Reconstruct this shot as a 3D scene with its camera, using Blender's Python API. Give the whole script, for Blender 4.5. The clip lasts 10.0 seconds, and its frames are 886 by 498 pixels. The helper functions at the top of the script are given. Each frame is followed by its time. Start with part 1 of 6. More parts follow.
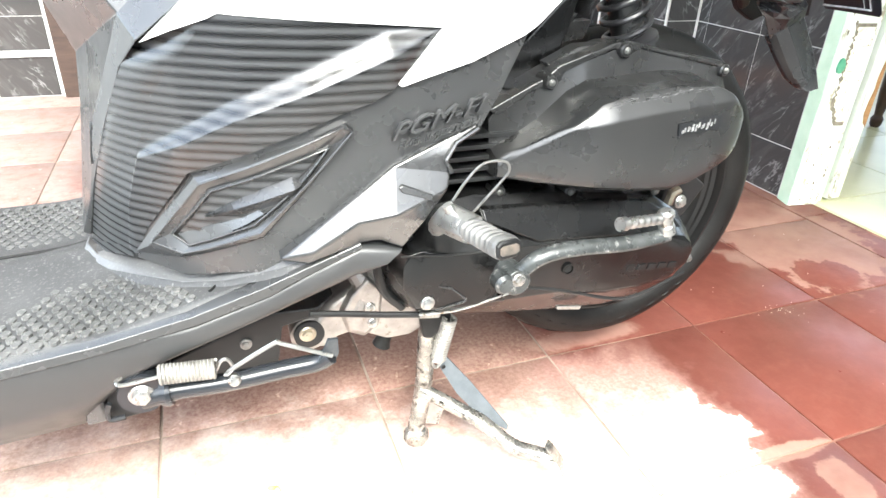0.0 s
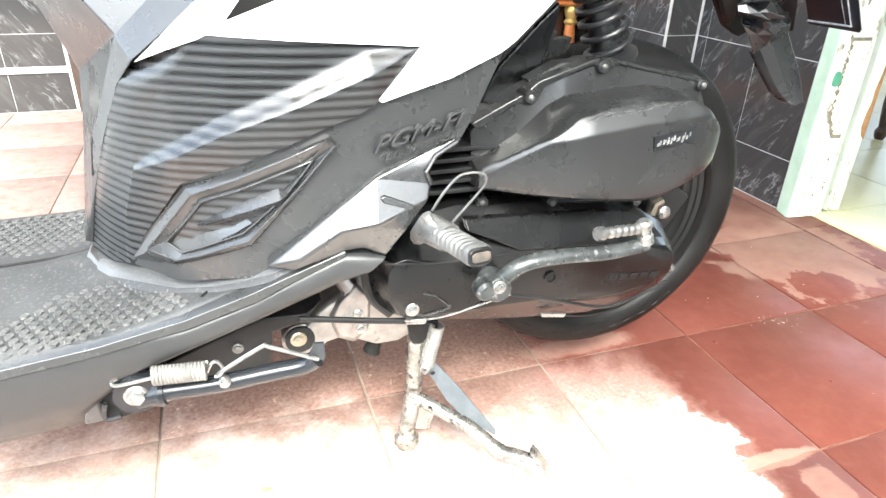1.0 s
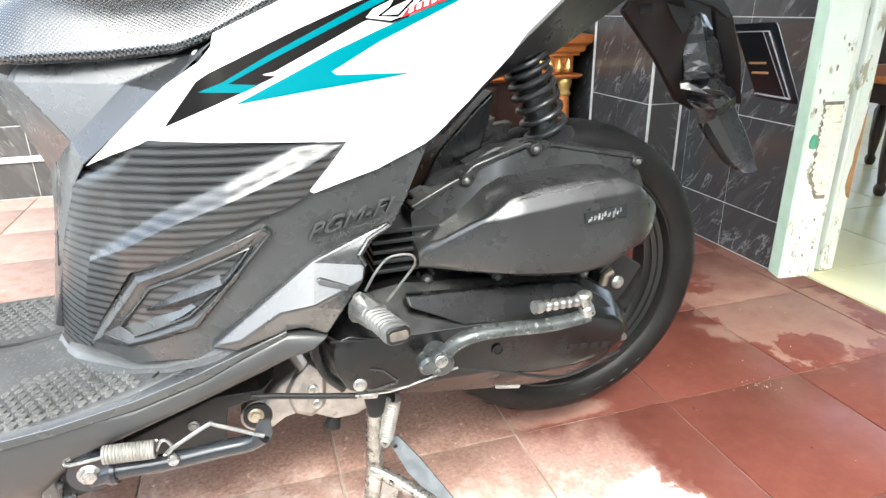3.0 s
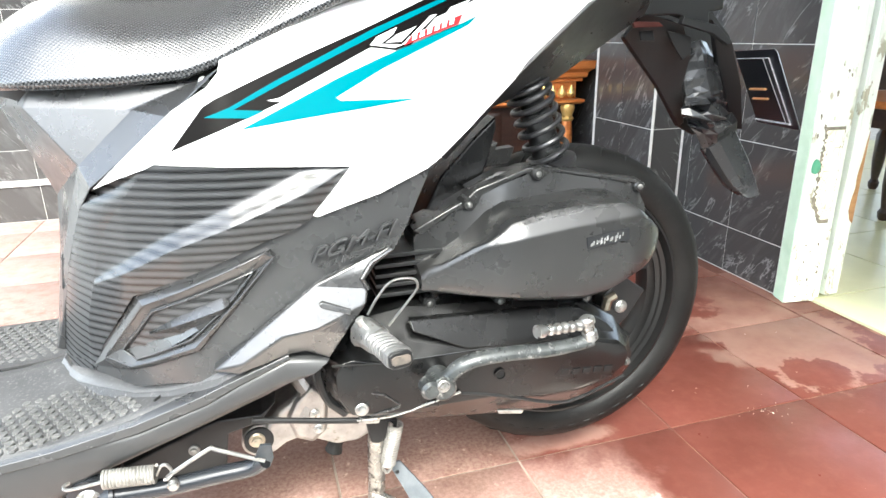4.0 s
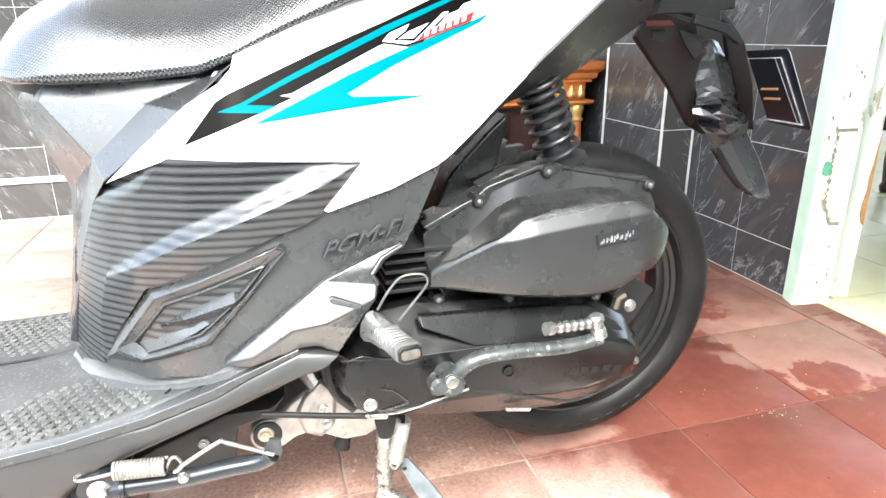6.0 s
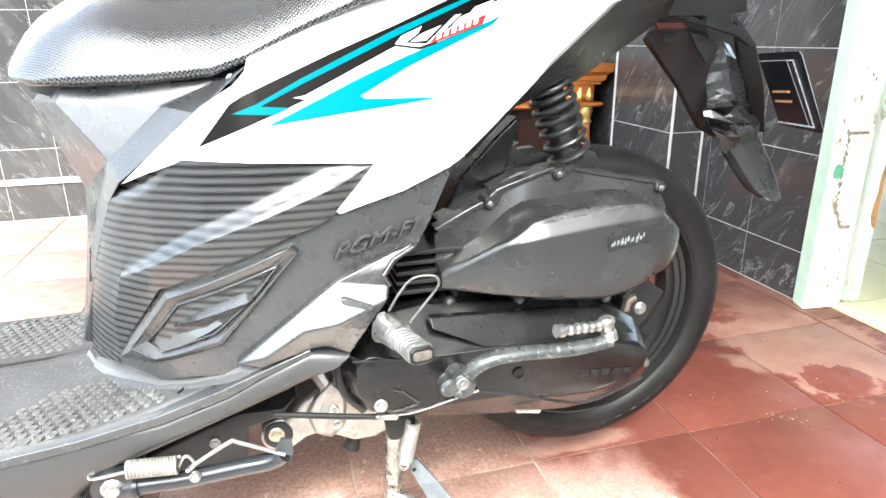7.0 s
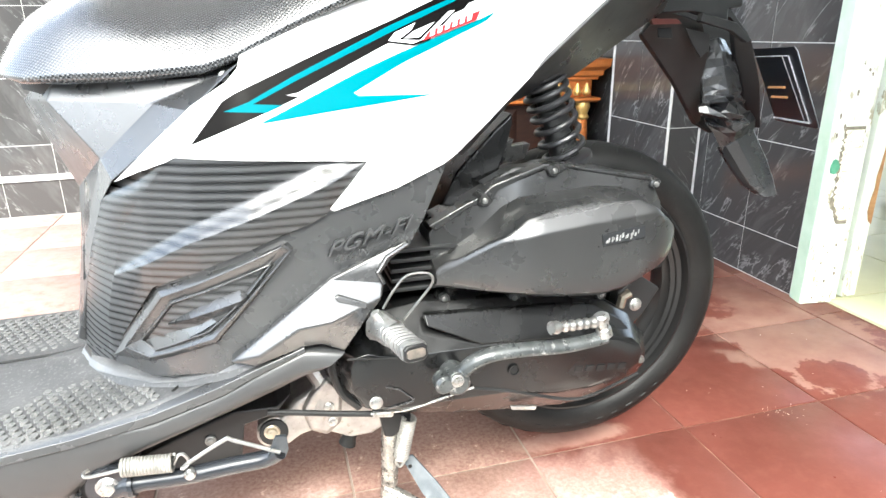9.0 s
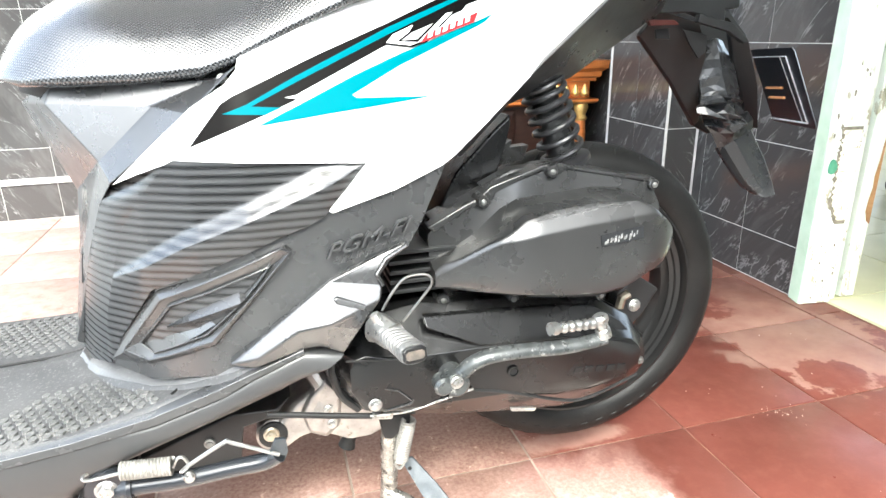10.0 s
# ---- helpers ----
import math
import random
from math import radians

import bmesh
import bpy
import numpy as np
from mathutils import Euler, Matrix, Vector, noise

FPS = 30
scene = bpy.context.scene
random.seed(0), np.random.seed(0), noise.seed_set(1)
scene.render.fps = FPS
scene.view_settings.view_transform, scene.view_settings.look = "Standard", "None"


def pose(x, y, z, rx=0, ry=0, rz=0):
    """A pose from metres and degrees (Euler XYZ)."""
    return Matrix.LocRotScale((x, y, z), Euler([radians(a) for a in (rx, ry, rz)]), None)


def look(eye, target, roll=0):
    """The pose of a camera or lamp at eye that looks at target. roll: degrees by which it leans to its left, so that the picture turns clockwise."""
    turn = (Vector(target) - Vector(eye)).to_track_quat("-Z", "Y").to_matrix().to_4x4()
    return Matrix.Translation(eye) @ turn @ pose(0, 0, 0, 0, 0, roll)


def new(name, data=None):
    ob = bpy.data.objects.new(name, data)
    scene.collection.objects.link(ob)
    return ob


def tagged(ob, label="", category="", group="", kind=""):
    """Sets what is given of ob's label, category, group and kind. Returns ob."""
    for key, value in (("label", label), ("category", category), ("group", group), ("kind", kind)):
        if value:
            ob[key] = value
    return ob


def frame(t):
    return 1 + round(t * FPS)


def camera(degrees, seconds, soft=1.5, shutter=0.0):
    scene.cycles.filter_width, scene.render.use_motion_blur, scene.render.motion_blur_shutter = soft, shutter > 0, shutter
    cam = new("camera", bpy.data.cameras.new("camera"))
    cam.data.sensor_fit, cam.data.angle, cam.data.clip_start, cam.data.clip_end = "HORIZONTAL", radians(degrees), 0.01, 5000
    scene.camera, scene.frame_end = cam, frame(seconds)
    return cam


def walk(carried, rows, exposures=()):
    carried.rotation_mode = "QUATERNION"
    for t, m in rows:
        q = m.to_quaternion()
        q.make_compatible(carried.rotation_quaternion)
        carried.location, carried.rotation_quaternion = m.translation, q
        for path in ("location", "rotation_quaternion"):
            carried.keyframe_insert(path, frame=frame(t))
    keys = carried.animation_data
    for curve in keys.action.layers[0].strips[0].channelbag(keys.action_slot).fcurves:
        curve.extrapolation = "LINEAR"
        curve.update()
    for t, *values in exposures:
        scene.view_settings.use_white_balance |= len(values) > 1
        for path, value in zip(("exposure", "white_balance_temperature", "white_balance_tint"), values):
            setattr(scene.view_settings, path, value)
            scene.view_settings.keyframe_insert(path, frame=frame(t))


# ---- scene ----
cam = camera(70.4, 10.0)
PATH = [
    (0, (-0.476, -0.726, 0.646), (0.159, 0.921, -0.293), 2.2),
    (0.5, (-0.474, -0.74, 0.653), (0.164, 0.918, -0.264), 2.4),
    (1, (-0.455, -0.76, 0.655), (0.147, 0.919, -0.25), 1.7),
    (1.5, (-0.413, -0.771, 0.653), (0.173, 0.94, -0.2), 0.4),
    (2, (-0.387, -0.787, 0.666), (0.167, 0.944, -0.167), 0.0),
    (2.5, (-0.374, -0.812, 0.684), (0.167, 0.97, -0.044), -1.7),
    (2.7, (-0.373, -0.813, 0.683), (0.174, 0.968, -0.044), -1.2),
    (3.8, (-0.373, -0.814, 0.683), (0.174, 0.992, 0.02), -0.9),
    (4, (-0.372, -0.815, 0.684), (0.171, 0.997, 0.035), -0.9),
    (4.5, (-0.37, -0.814, 0.683), (0.176, 0.998, 0.038), -0.9),
    (5, (-0.373, -0.816, 0.682), (0.173, 1.0, 0.045), -0.5),
    (5.5, (-0.374, -0.814, 0.68), (0.179, 0.999, 0.043), -0.1),
    (6, (-0.376, -0.817, 0.68), (0.146, 1.002, 0.034), -0.6),
    (6.2, (-0.379, -0.818, 0.682), (0.117, 1.015, 0.054), -0.9),
    (7.3, (-0.381, -0.818, 0.68), (0.121, 1.009, 0.037), -0.5),
    (7.5, (-0.38, -0.819, 0.681), (0.119, 1.008, 0.038), -0.5),
    (8, (-0.379, -0.819, 0.68), (0.118, 1.006, 0.03), -0.5),
    (8.5, (-0.378, -0.819, 0.681), (0.119, 1.005, 0.026), -0.6),
    (9, (-0.376, -0.818, 0.682), (0.128, 1.004, 0.028), -0.7),
    (9.5, (-0.375, -0.817, 0.681), (0.134, 1.002, 0.024), -0.9),
    (10, (-0.376, -0.818, 0.682), (0.132, 1.004, 0.033), -0.9),
]
EXPOSURES = [(0.0, 3.63, 6500, 2), (1.0, 3.63, 6500, 2), (1.5, 3.65, 6500, 2), (2.0, 3.50, 6500, 2), (2.5, 3.16, 6500, 2), (4.0, 3.53, 6500, 2), (5.0, 3.75, 6500, 2), (6.0, 3.75, 6500, 2), (7.5, 3.70, 6500, 2), (10.0, 3.65, 6500, 2)]
walk(cam, [(t, look(eye, target, roll)) for t, eye, target, roll in PATH], EXPOSURES)

from mathutils.geometry import tessellate_polygon

# ---- world, sun ----
world = bpy.data.worlds.new("world")
scene.world = world
world.use_nodes = True
wn, wl = world.node_tree.nodes, world.node_tree.links
wn.clear()
sky = wn.new("ShaderNodeTexSky")
sky.sky_type, sky.sun_disc = "NISHITA", False
sky.sun_elevation, sky.sun_rotation = radians(52), radians(194)
sky.air_density, sky.dust_density, sky.ozone_density = 0.7, 3.0, 1.0
bg = wn.new("ShaderNodeBackground")
bg.inputs["Strength"].default_value = 0.15
wout = wn.new("ShaderNodeOutputWorld")
soft_sky = wn.new("ShaderNodeHueSaturation")
soft_sky.inputs["Saturation"].default_value = 0.6
wl.new(sky.outputs[0], soft_sky.inputs["Color"])
wl.new(soft_sky.outputs[0], bg.inputs[0])
wl.new(bg.outputs[0], wout.inputs[0])

sun_data = bpy.data.lights.new("sun", "SUN")
sun_data.energy, sun_data.angle, sun_data.color = 0.9, radians(22), (1.0, 0.985, 0.96)
sun = new("sun", sun_data)
sun.matrix_world = look((-1.5, -6.0, 7.9), (0, 0, 0))


# ---- materials ----
class Nodes:
    """A principled material under construction."""

    def __init__(self, name, rough=0.5, metal=0.0, coat=0.0, spec=0.5):
        self.mat = bpy.data.materials.new(name)
        self.mat.use_nodes = True
        self.tree = self.mat.node_tree
        self.n, self.l = self.tree.nodes, self.tree.links
        self.bsdf = self.n["Principled BSDF"]
        self.set("Roughness", rough)
        self.set("Metallic", metal)
        self.set("Coat Weight", coat)
        self.set("Coat Roughness", 0.05)
        self.set("Specular IOR Level", spec)
        self.coords = self.n.new("ShaderNodeTexCoord").outputs["Object"]

    def set(self, key, value):
        if isinstance(value, bpy.types.NodeSocket):
            self.l.new(value, self.bsdf.inputs[key])
        else:
            self.bsdf.inputs[key].default_value = value
        return self

    def noise(self, scale, detail=3.0, rough=0.55, coords=None, distort=0.0):
        t = self.n.new("ShaderNodeTexNoise")
        t.inputs["Scale"].default_value, t.inputs["Detail"].default_value = scale, detail
        t.inputs["Roughness"].default_value, t.inputs["Distortion"].default_value = rough, distort
        self.l.new(coords or self.coords, t.inputs["Vector"])
        return t.outputs["Fac"]

    def voronoi(self, scale, coords=None, feature="F1"):
        t = self.n.new("ShaderNodeTexVoronoi")
        t.feature = feature
        t.inputs["Scale"].default_value = scale
        self.l.new(coords or self.coords, t.inputs["Vector"])
        return t.outputs["Distance"]

    def stretch(self, sx, sy, sz, coords=None, turn=(0, 0, 0)):
        t = self.n.new("ShaderNodeMapping")
        t.inputs["Scale"].default_value = (sx, sy, sz)
        t.inputs["Rotation"].default_value = [radians(a) for a in turn]
        self.l.new(coords or self.coords, t.inputs["Vector"])
        return t.outputs[0]

    def ramp(self, value, a, b):
        t = self.n.new("ShaderNodeMapRange")
        t.inputs["From Min"].default_value, t.inputs["From Max"].default_value = a, b
        self.l.new(value, t.inputs["Value"])
        return t.outputs[0]

    def span(self, value, a, b, lo, hi):
        t = self.n.new("ShaderNodeMapRange")
        for key, v in (("From Min", a), ("From Max", b), ("To Min", lo), ("To Max", hi)):
            t.inputs[key].default_value = v
        self.l.new(value, t.inputs["Value"])
        return t.outputs[0]

    def math(self, op, a, b=0.0):
        t = self.n.new("ShaderNodeMath")
        t.operation = op
        for i, v in enumerate((a, b)):
            if isinstance(v, bpy.types.NodeSocket):
                self.l.new(v, t.inputs[i])
            else:
                t.inputs[i].default_value = v
        return t.outputs[0]

    def axis(self, which, coords=None):
        t = self.n.new("ShaderNodeSeparateXYZ")
        self.l.new(coords or self.coords, t.inputs[0])
        return t.outputs[which]

    def mix(self, fac, a, b):
        t = self.n.new("ShaderNodeMix")
        t.data_type = "RGBA"
        for key, v in ((0, fac), (6, a), (7, b)):
            if isinstance(v, bpy.types.NodeSocket):
                self.l.new(v, t.inputs[key])
            elif key == 0:
                t.inputs[key].default_value = v
            else:
                t.inputs[key].default_value = (*v, 1.0)
        return t.outputs[2]

    def random(self):
        return self.n.new("ShaderNodeObjectInfo").outputs["Random"]

    def shifted(self):
        """Object coordinates moved by the object's own random amount."""
        r = self.random()
        c = self.n.new("ShaderNodeCombineXYZ")
        for i, k in enumerate((37.0, 91.0, 53.0)):
            self.l.new(self.math("MULTIPLY", r, k), c.inputs[i])
        t = self.n.new("ShaderNodeVectorMath")
        self.l.new(self.coords, t.inputs[0])
        self.l.new(c.outputs[0], t.inputs[1])
        return t.outputs[0]

    def bump(self, height, strength=0.3, distance=0.001):
        t = self.n.new("ShaderNodeBump")
        t.inputs["Strength"].default_value, t.inputs["Distance"].default_value = strength, distance
        self.l.new(height, t.inputs["Height"])
        self.l.new(t.outputs[0], self.bsdf.inputs["Normal"])
        return self

    def color(self, value):
        return self.set("Base Color", value if isinstance(value, bpy.types.NodeSocket) else (*value, 1.0))


def plastic(name, low, high, rough, grain=900.0, bump=0.25, scuff=(0.350, 0.350, 0.350), wear=0.62, spec=0.5):
    m = Nodes(name, rough, 0.0, 0.0, spec)
    patch = m.noise(9.0, 4.0)
    base = m.mix(m.ramp(patch, 0.35, 0.7), low, high)
    scratch = m.noise(260.0, 6.0, 0.7)
    base = m.mix(m.math("MULTIPLY", m.ramp(scratch, wear, wear + 0.18), 0.5), base, scuff)
    m.color(base)
    m.set("Roughness", m.span(m.noise(25.0, 4.0), 0.3, 0.7, rough - 0.07, rough + 0.12))
    return m.bump(m.noise(grain, 2.0), bump, 0.0006).mat


def painted(name, colour, rough=0.25, coat=0.6, spec=0.5):
    m = Nodes(name, rough, 0.0, coat, spec)
    m.color(m.mix(m.ramp(m.noise(14.0, 3.0), 0.3, 0.75), colour, tuple(c * 0.93 for c in colour)))
    return m.bump(m.noise(300.0, 2.0), 0.03, 0.0004).mat


def metal(name, low, high, rough, dirt=(0.105, 0.088, 0.070), amount=0.62, metallic=0.9, size=1.0):
    m = Nodes(name, rough, metallic)
    base = m.mix(m.ramp(m.noise(60.0 * size, 4.0), 0.3, 0.7), low, high)
    spots = m.ramp(m.noise(130.0 * size, 6.0, 0.7), amount, amount + 0.1)
    m.color(m.mix(spots, base, dirt))
    m.set("Roughness", m.span(m.noise(90.0, 4.0), 0.3, 0.7, rough - 0.1, rough + 0.15))
    return m.bump(m.noise(240.0, 4.0), 0.25, 0.0008).mat


def carbon():
    """Printed carbon film: dull level bands over a fine weave."""
    m = Nodes("carbon_film", 0.32, 0.0, 0.0, 0.8)
    x, z = m.axis(0), m.axis(2)
    band = m.math("SINE", m.math("MULTIPLY", m.math("ADD", z, m.math("MULTIPLY", x, 0.02)), 2 * math.pi / 0.0086))
    weave = m.math("SINE", m.math("MULTIPLY", m.math("ADD", x, z), 2 * math.pi / 0.0019))
    soft = m.math("ADD", band, m.math("MULTIPLY", weave, 0.35))
    soft = m.math("ADD", soft, m.math("MULTIPLY", m.noise(260.0, 3.0), 0.25))
    m.color(m.mix(m.ramp(soft, -0.5, 1.1), (0.0056, 0.0056, 0.0058), (0.052, 0.053, 0.055)))
    m.set("Roughness", m.span(band, -1.0, 1.0, 0.27, 0.31))
    return m.bump(m.math("ADD", band, m.math("MULTIPLY", weave, 0.5)), 0.03, 0.0005).mat


def seat_vinyl():
    """Black vinyl with a fine square grain."""
    m = Nodes("seat_vinyl", 0.36, 0.0, 0.0, 1.0)
    x, y, z = m.axis(0), m.axis(1), m.axis(2)
    k = 2 * math.pi / 0.0046
    u = m.math("SINE", m.math("MULTIPLY", m.math("ADD", x, m.math("MULTIPLY", z, 0.15)), k))
    v = m.math("SINE", m.math("MULTIPLY", m.math("ADD", z, m.math("MULTIPLY", y, 0.9)), k))
    g = m.math("MULTIPLY", u, v)
    m.color(m.mix(m.ramp(g, -0.2, 0.9), (0.018, 0.0184, 0.019), (0.10, 0.101, 0.103)))
    m.set("Roughness", m.span(m.noise(12.0), 0.3, 0.7, 0.16, 0.21))
    return m.bump(g, 0.10, 0.0005).mat


def rubber(name, low, high, rough=0.75, spec=0.25):
    m = Nodes(name, rough, 0.0, 0.0, spec)
    base = m.mix(m.ramp(m.noise(18.0, 5.0), 0.35, 0.7), low, high)
    m.color(m.mix(m.ramp(m.noise(55.0, 6.0, 0.7), 0.60, 0.75), base, (0.018, 0.0175, 0.0165)))
    return m.bump(m.noise(180.0, 4.0), 0.3, 0.001).mat


def red_tile():
    """Red oxide cement tile, polished by feet, with pale dust, worn spots and painted daylight."""
    m = Nodes("red_tile", 0.42, 0.0, 0.0, 0.16)
    geo = m.n.new("ShaderNodeNewGeometry").outputs["Position"]
    own = m.shifted()
    base = m.mix(m.ramp(m.noise(5.0, 4.0, 0.6, geo), 0.3, 0.7), (0.080, 0.0235, 0.0165), (0.120, 0.037, 0.0275))
    base = m.mix(m.math("MULTIPLY", m.random(), 0.35), base, (0.115, 0.041, 0.032))
    base = m.mix(m.math("MULTIPLY", m.ramp(m.noise(38.0, 6.0, 0.65, own), 0.45, 0.75), 0.16), base, (0.22, 0.094, 0.072))
    base = m.mix(m.ramp(m.noise(95.0, 4.0, 0.6, own), 0.68, 0.76), base, (0.106, 0.040, 0.031))
    x, y = m.axis(0, geo), m.axis(1, geo)
    ragged = m.math("MULTIPLY", m.math("SUBTRACT", m.noise(7.0, 7.0, 0.62, geo), 0.5), 1.0)
    fine = m.math("MULTIPLY", ragged, 0.45)
    speck = m.ramp(m.noise(150.0, 6.0, 0.7, geo), 0.40, 0.62)
    streak = m.ramp(m.noise(6.0, 7.0, 0.7, geo), 0.35, 0.65)
    # brown grime where the scooter always stands
    grime = m.math("MULTIPLY", m.ramp(m.math("ADD", x, fine), 0.03, -0.05), m.math("MULTIPLY", m.span(streak, 0.0, 1.0, 0.62, 0.85), m.ramp(m.math("ADD", y, ragged), 0.60, 0.30)))
    base = m.mix(grime, base, m.mix(speck, (0.152, 0.090, 0.069), (0.25, 0.172, 0.138)))
    crumbs = m.math("MULTIPLY", m.ramp(m.noise(58.0, 3.0, 0.6, geo, 0.4), 0.665, 0.69), m.ramp(m.math("ADD", x, fine), 0.12, -0.02))
    base = m.mix(m.math("MULTIPLY", crumbs, 0.6), base, (0.40, 0.29, 0.235))
    # pale lime plus painted daylight, spreading from the open side of the porch
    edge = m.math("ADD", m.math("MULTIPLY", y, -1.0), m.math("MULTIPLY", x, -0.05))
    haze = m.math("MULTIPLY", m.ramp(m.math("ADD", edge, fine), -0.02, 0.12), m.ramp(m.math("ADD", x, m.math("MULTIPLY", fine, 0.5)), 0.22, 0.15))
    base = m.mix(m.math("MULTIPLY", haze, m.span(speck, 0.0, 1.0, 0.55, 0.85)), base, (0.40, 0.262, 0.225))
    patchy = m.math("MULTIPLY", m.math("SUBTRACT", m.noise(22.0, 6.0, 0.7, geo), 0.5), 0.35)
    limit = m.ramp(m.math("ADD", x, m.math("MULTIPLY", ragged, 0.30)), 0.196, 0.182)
    lit_bloom = m.math("MULTIPLY", m.ramp(m.math("ADD", m.math("ADD", edge, m.math("MULTIPLY", x, -0.22)), m.math("ADD", m.math("MULTIPLY", ragged, 0.16), patchy)), 0.10, 0.32), limit)
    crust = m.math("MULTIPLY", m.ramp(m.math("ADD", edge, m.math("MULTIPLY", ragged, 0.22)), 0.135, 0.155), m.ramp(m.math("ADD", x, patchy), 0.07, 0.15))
    lit_bloom = m.math("MAXIMUM", lit_bloom, m.math("MULTIPLY", crust, limit))
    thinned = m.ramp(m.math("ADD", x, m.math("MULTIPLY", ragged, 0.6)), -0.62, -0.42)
    lit_bloom = m.math("MULTIPLY", lit_bloom, m.span(thinned, 0.0, 1.0, 0.35, 0.9))
    lit_bloom = m.math("MULTIPLY", lit_bloom, m.ramp(m.math("ADD", y, fine), -0.52, -0.42))
    # far left floor made paler, its sunlight put into the tile colour
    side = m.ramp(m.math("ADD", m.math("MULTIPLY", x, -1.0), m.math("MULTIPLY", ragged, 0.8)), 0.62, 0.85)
    lit_bloom = m.math("MAXIMUM", lit_bloom, m.math("MULTIPLY", m.math("MULTIPLY", side, 0.24), m.ramp(y, 0.1, 0.35)))
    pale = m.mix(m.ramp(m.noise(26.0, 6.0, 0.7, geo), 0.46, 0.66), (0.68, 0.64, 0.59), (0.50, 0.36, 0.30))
    base = m.mix(lit_bloom, base, pale)

    # dried cement film beside the wheel, with a bare patch in it
    def blot(cx, cy, rx, ry):
        u = m.math("DIVIDE", m.math("SUBTRACT", x, cx), rx)
        v = m.math("DIVIDE", m.math("SUBTRACT", y, cy), ry)
        r = m.math("SQRT", m.math("ADD", m.math("MULTIPLY", u, u), m.math("MULTIPLY", v, v)))
        return m.math("ADD", m.math("ADD", r, m.math("MULTIPLY", ragged, 1.8)), m.math("MULTIPLY", m.math("SUBTRACT", m.noise(24.0, 5.0, 0.6, geo), 0.5), 0.9))

    film = m.math("MAXIMUM", m.ramp(blot(0.76, 0.22, 0.20, 0.22), 1.0, 0.90), m.math("MULTIPLY", m.ramp(blot(0.86, 0.46, 0.12, 0.26), 1.0, 0.6), 0.6))
    film = m.math("MULTIPLY", film, m.ramp(blot(0.715, 0.075, 0.075, 0.062), 0.93, 1.0))
    film = m.math("MAXIMUM", film, m.math("MULTIPLY", m.ramp(blot(0.10, 0.03, 0.13, 0.025), 1.0, 0.7), 0.9))
    film = m.math("MAXIMUM", film, m.ramp(blot(0.21, -0.297, 0.085, 0.016), 1.0, 0.85))
    film = m.math("MAXIMUM", film, m.ramp(blot(0.25, -0.365, 0.035, 0.045), 1.0, 0.9))
    film = m.math("MULTIPLY", film, m.span(m.noise(9.0, 4.0, 0.6, geo), 0.3, 0.6, 0.35, 0.85))
    base = m.mix(m.math("MULTIPLY", film, 0.8), base, (0.25, 0.158, 0.126))
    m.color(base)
    wet = m.math("MAXIMUM", film, lit_bloom)
    m.set("Roughness", m.math("ADD", m.span(m.noise(14.0, 5.0, 0.6, geo), 0.3, 0.7, 0.27, 0.45), m.math("MULTIPLY", wet, 0.25)))
    return m.bump(m.math("ADD", m.noise(30.0, 5.0, 0.6, own), m.math("MULTIPLY", m.noise(300.0, 3.0, 0.6, own), 0.2)), 0.18, 0.002).mat


def marble_tile():
    """Glazed black wall tile with thin pale veins running aslant."""
    m = Nodes("black_marble_tile", 0.09, 0.0, 0.0, 0.5)
    own = m.shifted()
    u, z = m.math("ADD", m.axis(0, own), m.axis(1, own)), m.axis(2, own)
    c = m.n.new("ShaderNodeCombineXYZ")
    m.l.new(m.math("MULTIPLY", m.math("ADD", m.math("MULTIPLY", u, 0.80), m.math("MULTIPLY", z, 0.60)), 17.0), c.inputs[0])
    m.l.new(m.math("MULTIPLY", m.math("SUBTRACT", m.math("MULTIPLY", z, 0.80), m.math("MULTIPLY", u, 0.60)), 4.0), c.inputs[1])
    m.l.new(m.math("MULTIPLY", m.random(), 40.0), c.inputs[2])
    lean = c.outputs[0]
    line = m.math("ABSOLUTE", m.math("SUBTRACT", m.noise(1.0, 5.0, 0.6, lean, 0.5), 0.5))
    veins = m.math("MULTIPLY", m.ramp(line, 0.022, 0.0), m.ramp(m.noise(14.0, 3.0, 0.5, own), 0.45, 0.62))
    cloud = m.ramp(m.noise(0.7, 6.0, 0.7, lean, 0.8), 0.50, 0.75)
    base = m.mix(m.math("MULTIPLY", cloud, 0.5), (0.044, 0.043, 0.0425), (0.125, 0.123, 0.123))
    m.color(m.mix(m.math("MULTIPLY", veins, 0.30), base, (0.490, 0.481, 0.490)))
    m.set("Roughness", m.span(m.noise(20.0), 0.3, 0.7, 0.06, 0.16))
    return m.bump(m.noise(7.0, 2.0, 0.5, own), 0.05, 0.002).mat


def old_paint():
    """White gloss paint on wood, chipped down to older coats."""
    m = Nodes("old_white_paint", 0.4)
    chip_noise = m.noise(24.0, 7.0, 0.68, m.stretch(1.0, 1.0, 0.45))
    chip = m.math("MULTIPLY", m.ramp(chip_noise, 0.565, 0.58), m.ramp(m.noise(7.0, 2.0), 0.42, 0.50))
    base = m.mix(m.ramp(m.noise(6.0, 4.0), 0.3, 0.75), (0.752, 0.787, 0.717), (0.578, 0.639, 0.551))
    base = m.mix(m.math("MULTIPLY", m.ramp(m.noise(11.0, 5.0), 0.55, 0.8), 0.5), base, (0.659, 0.820, 0.674))
    m.color(m.mix(chip, base, (0.350, 0.333, 0.245)))
    return m.bump(m.math("SUBTRACT", m.noise(40.0, 4.0), chip), 0.35, 0.0015).mat


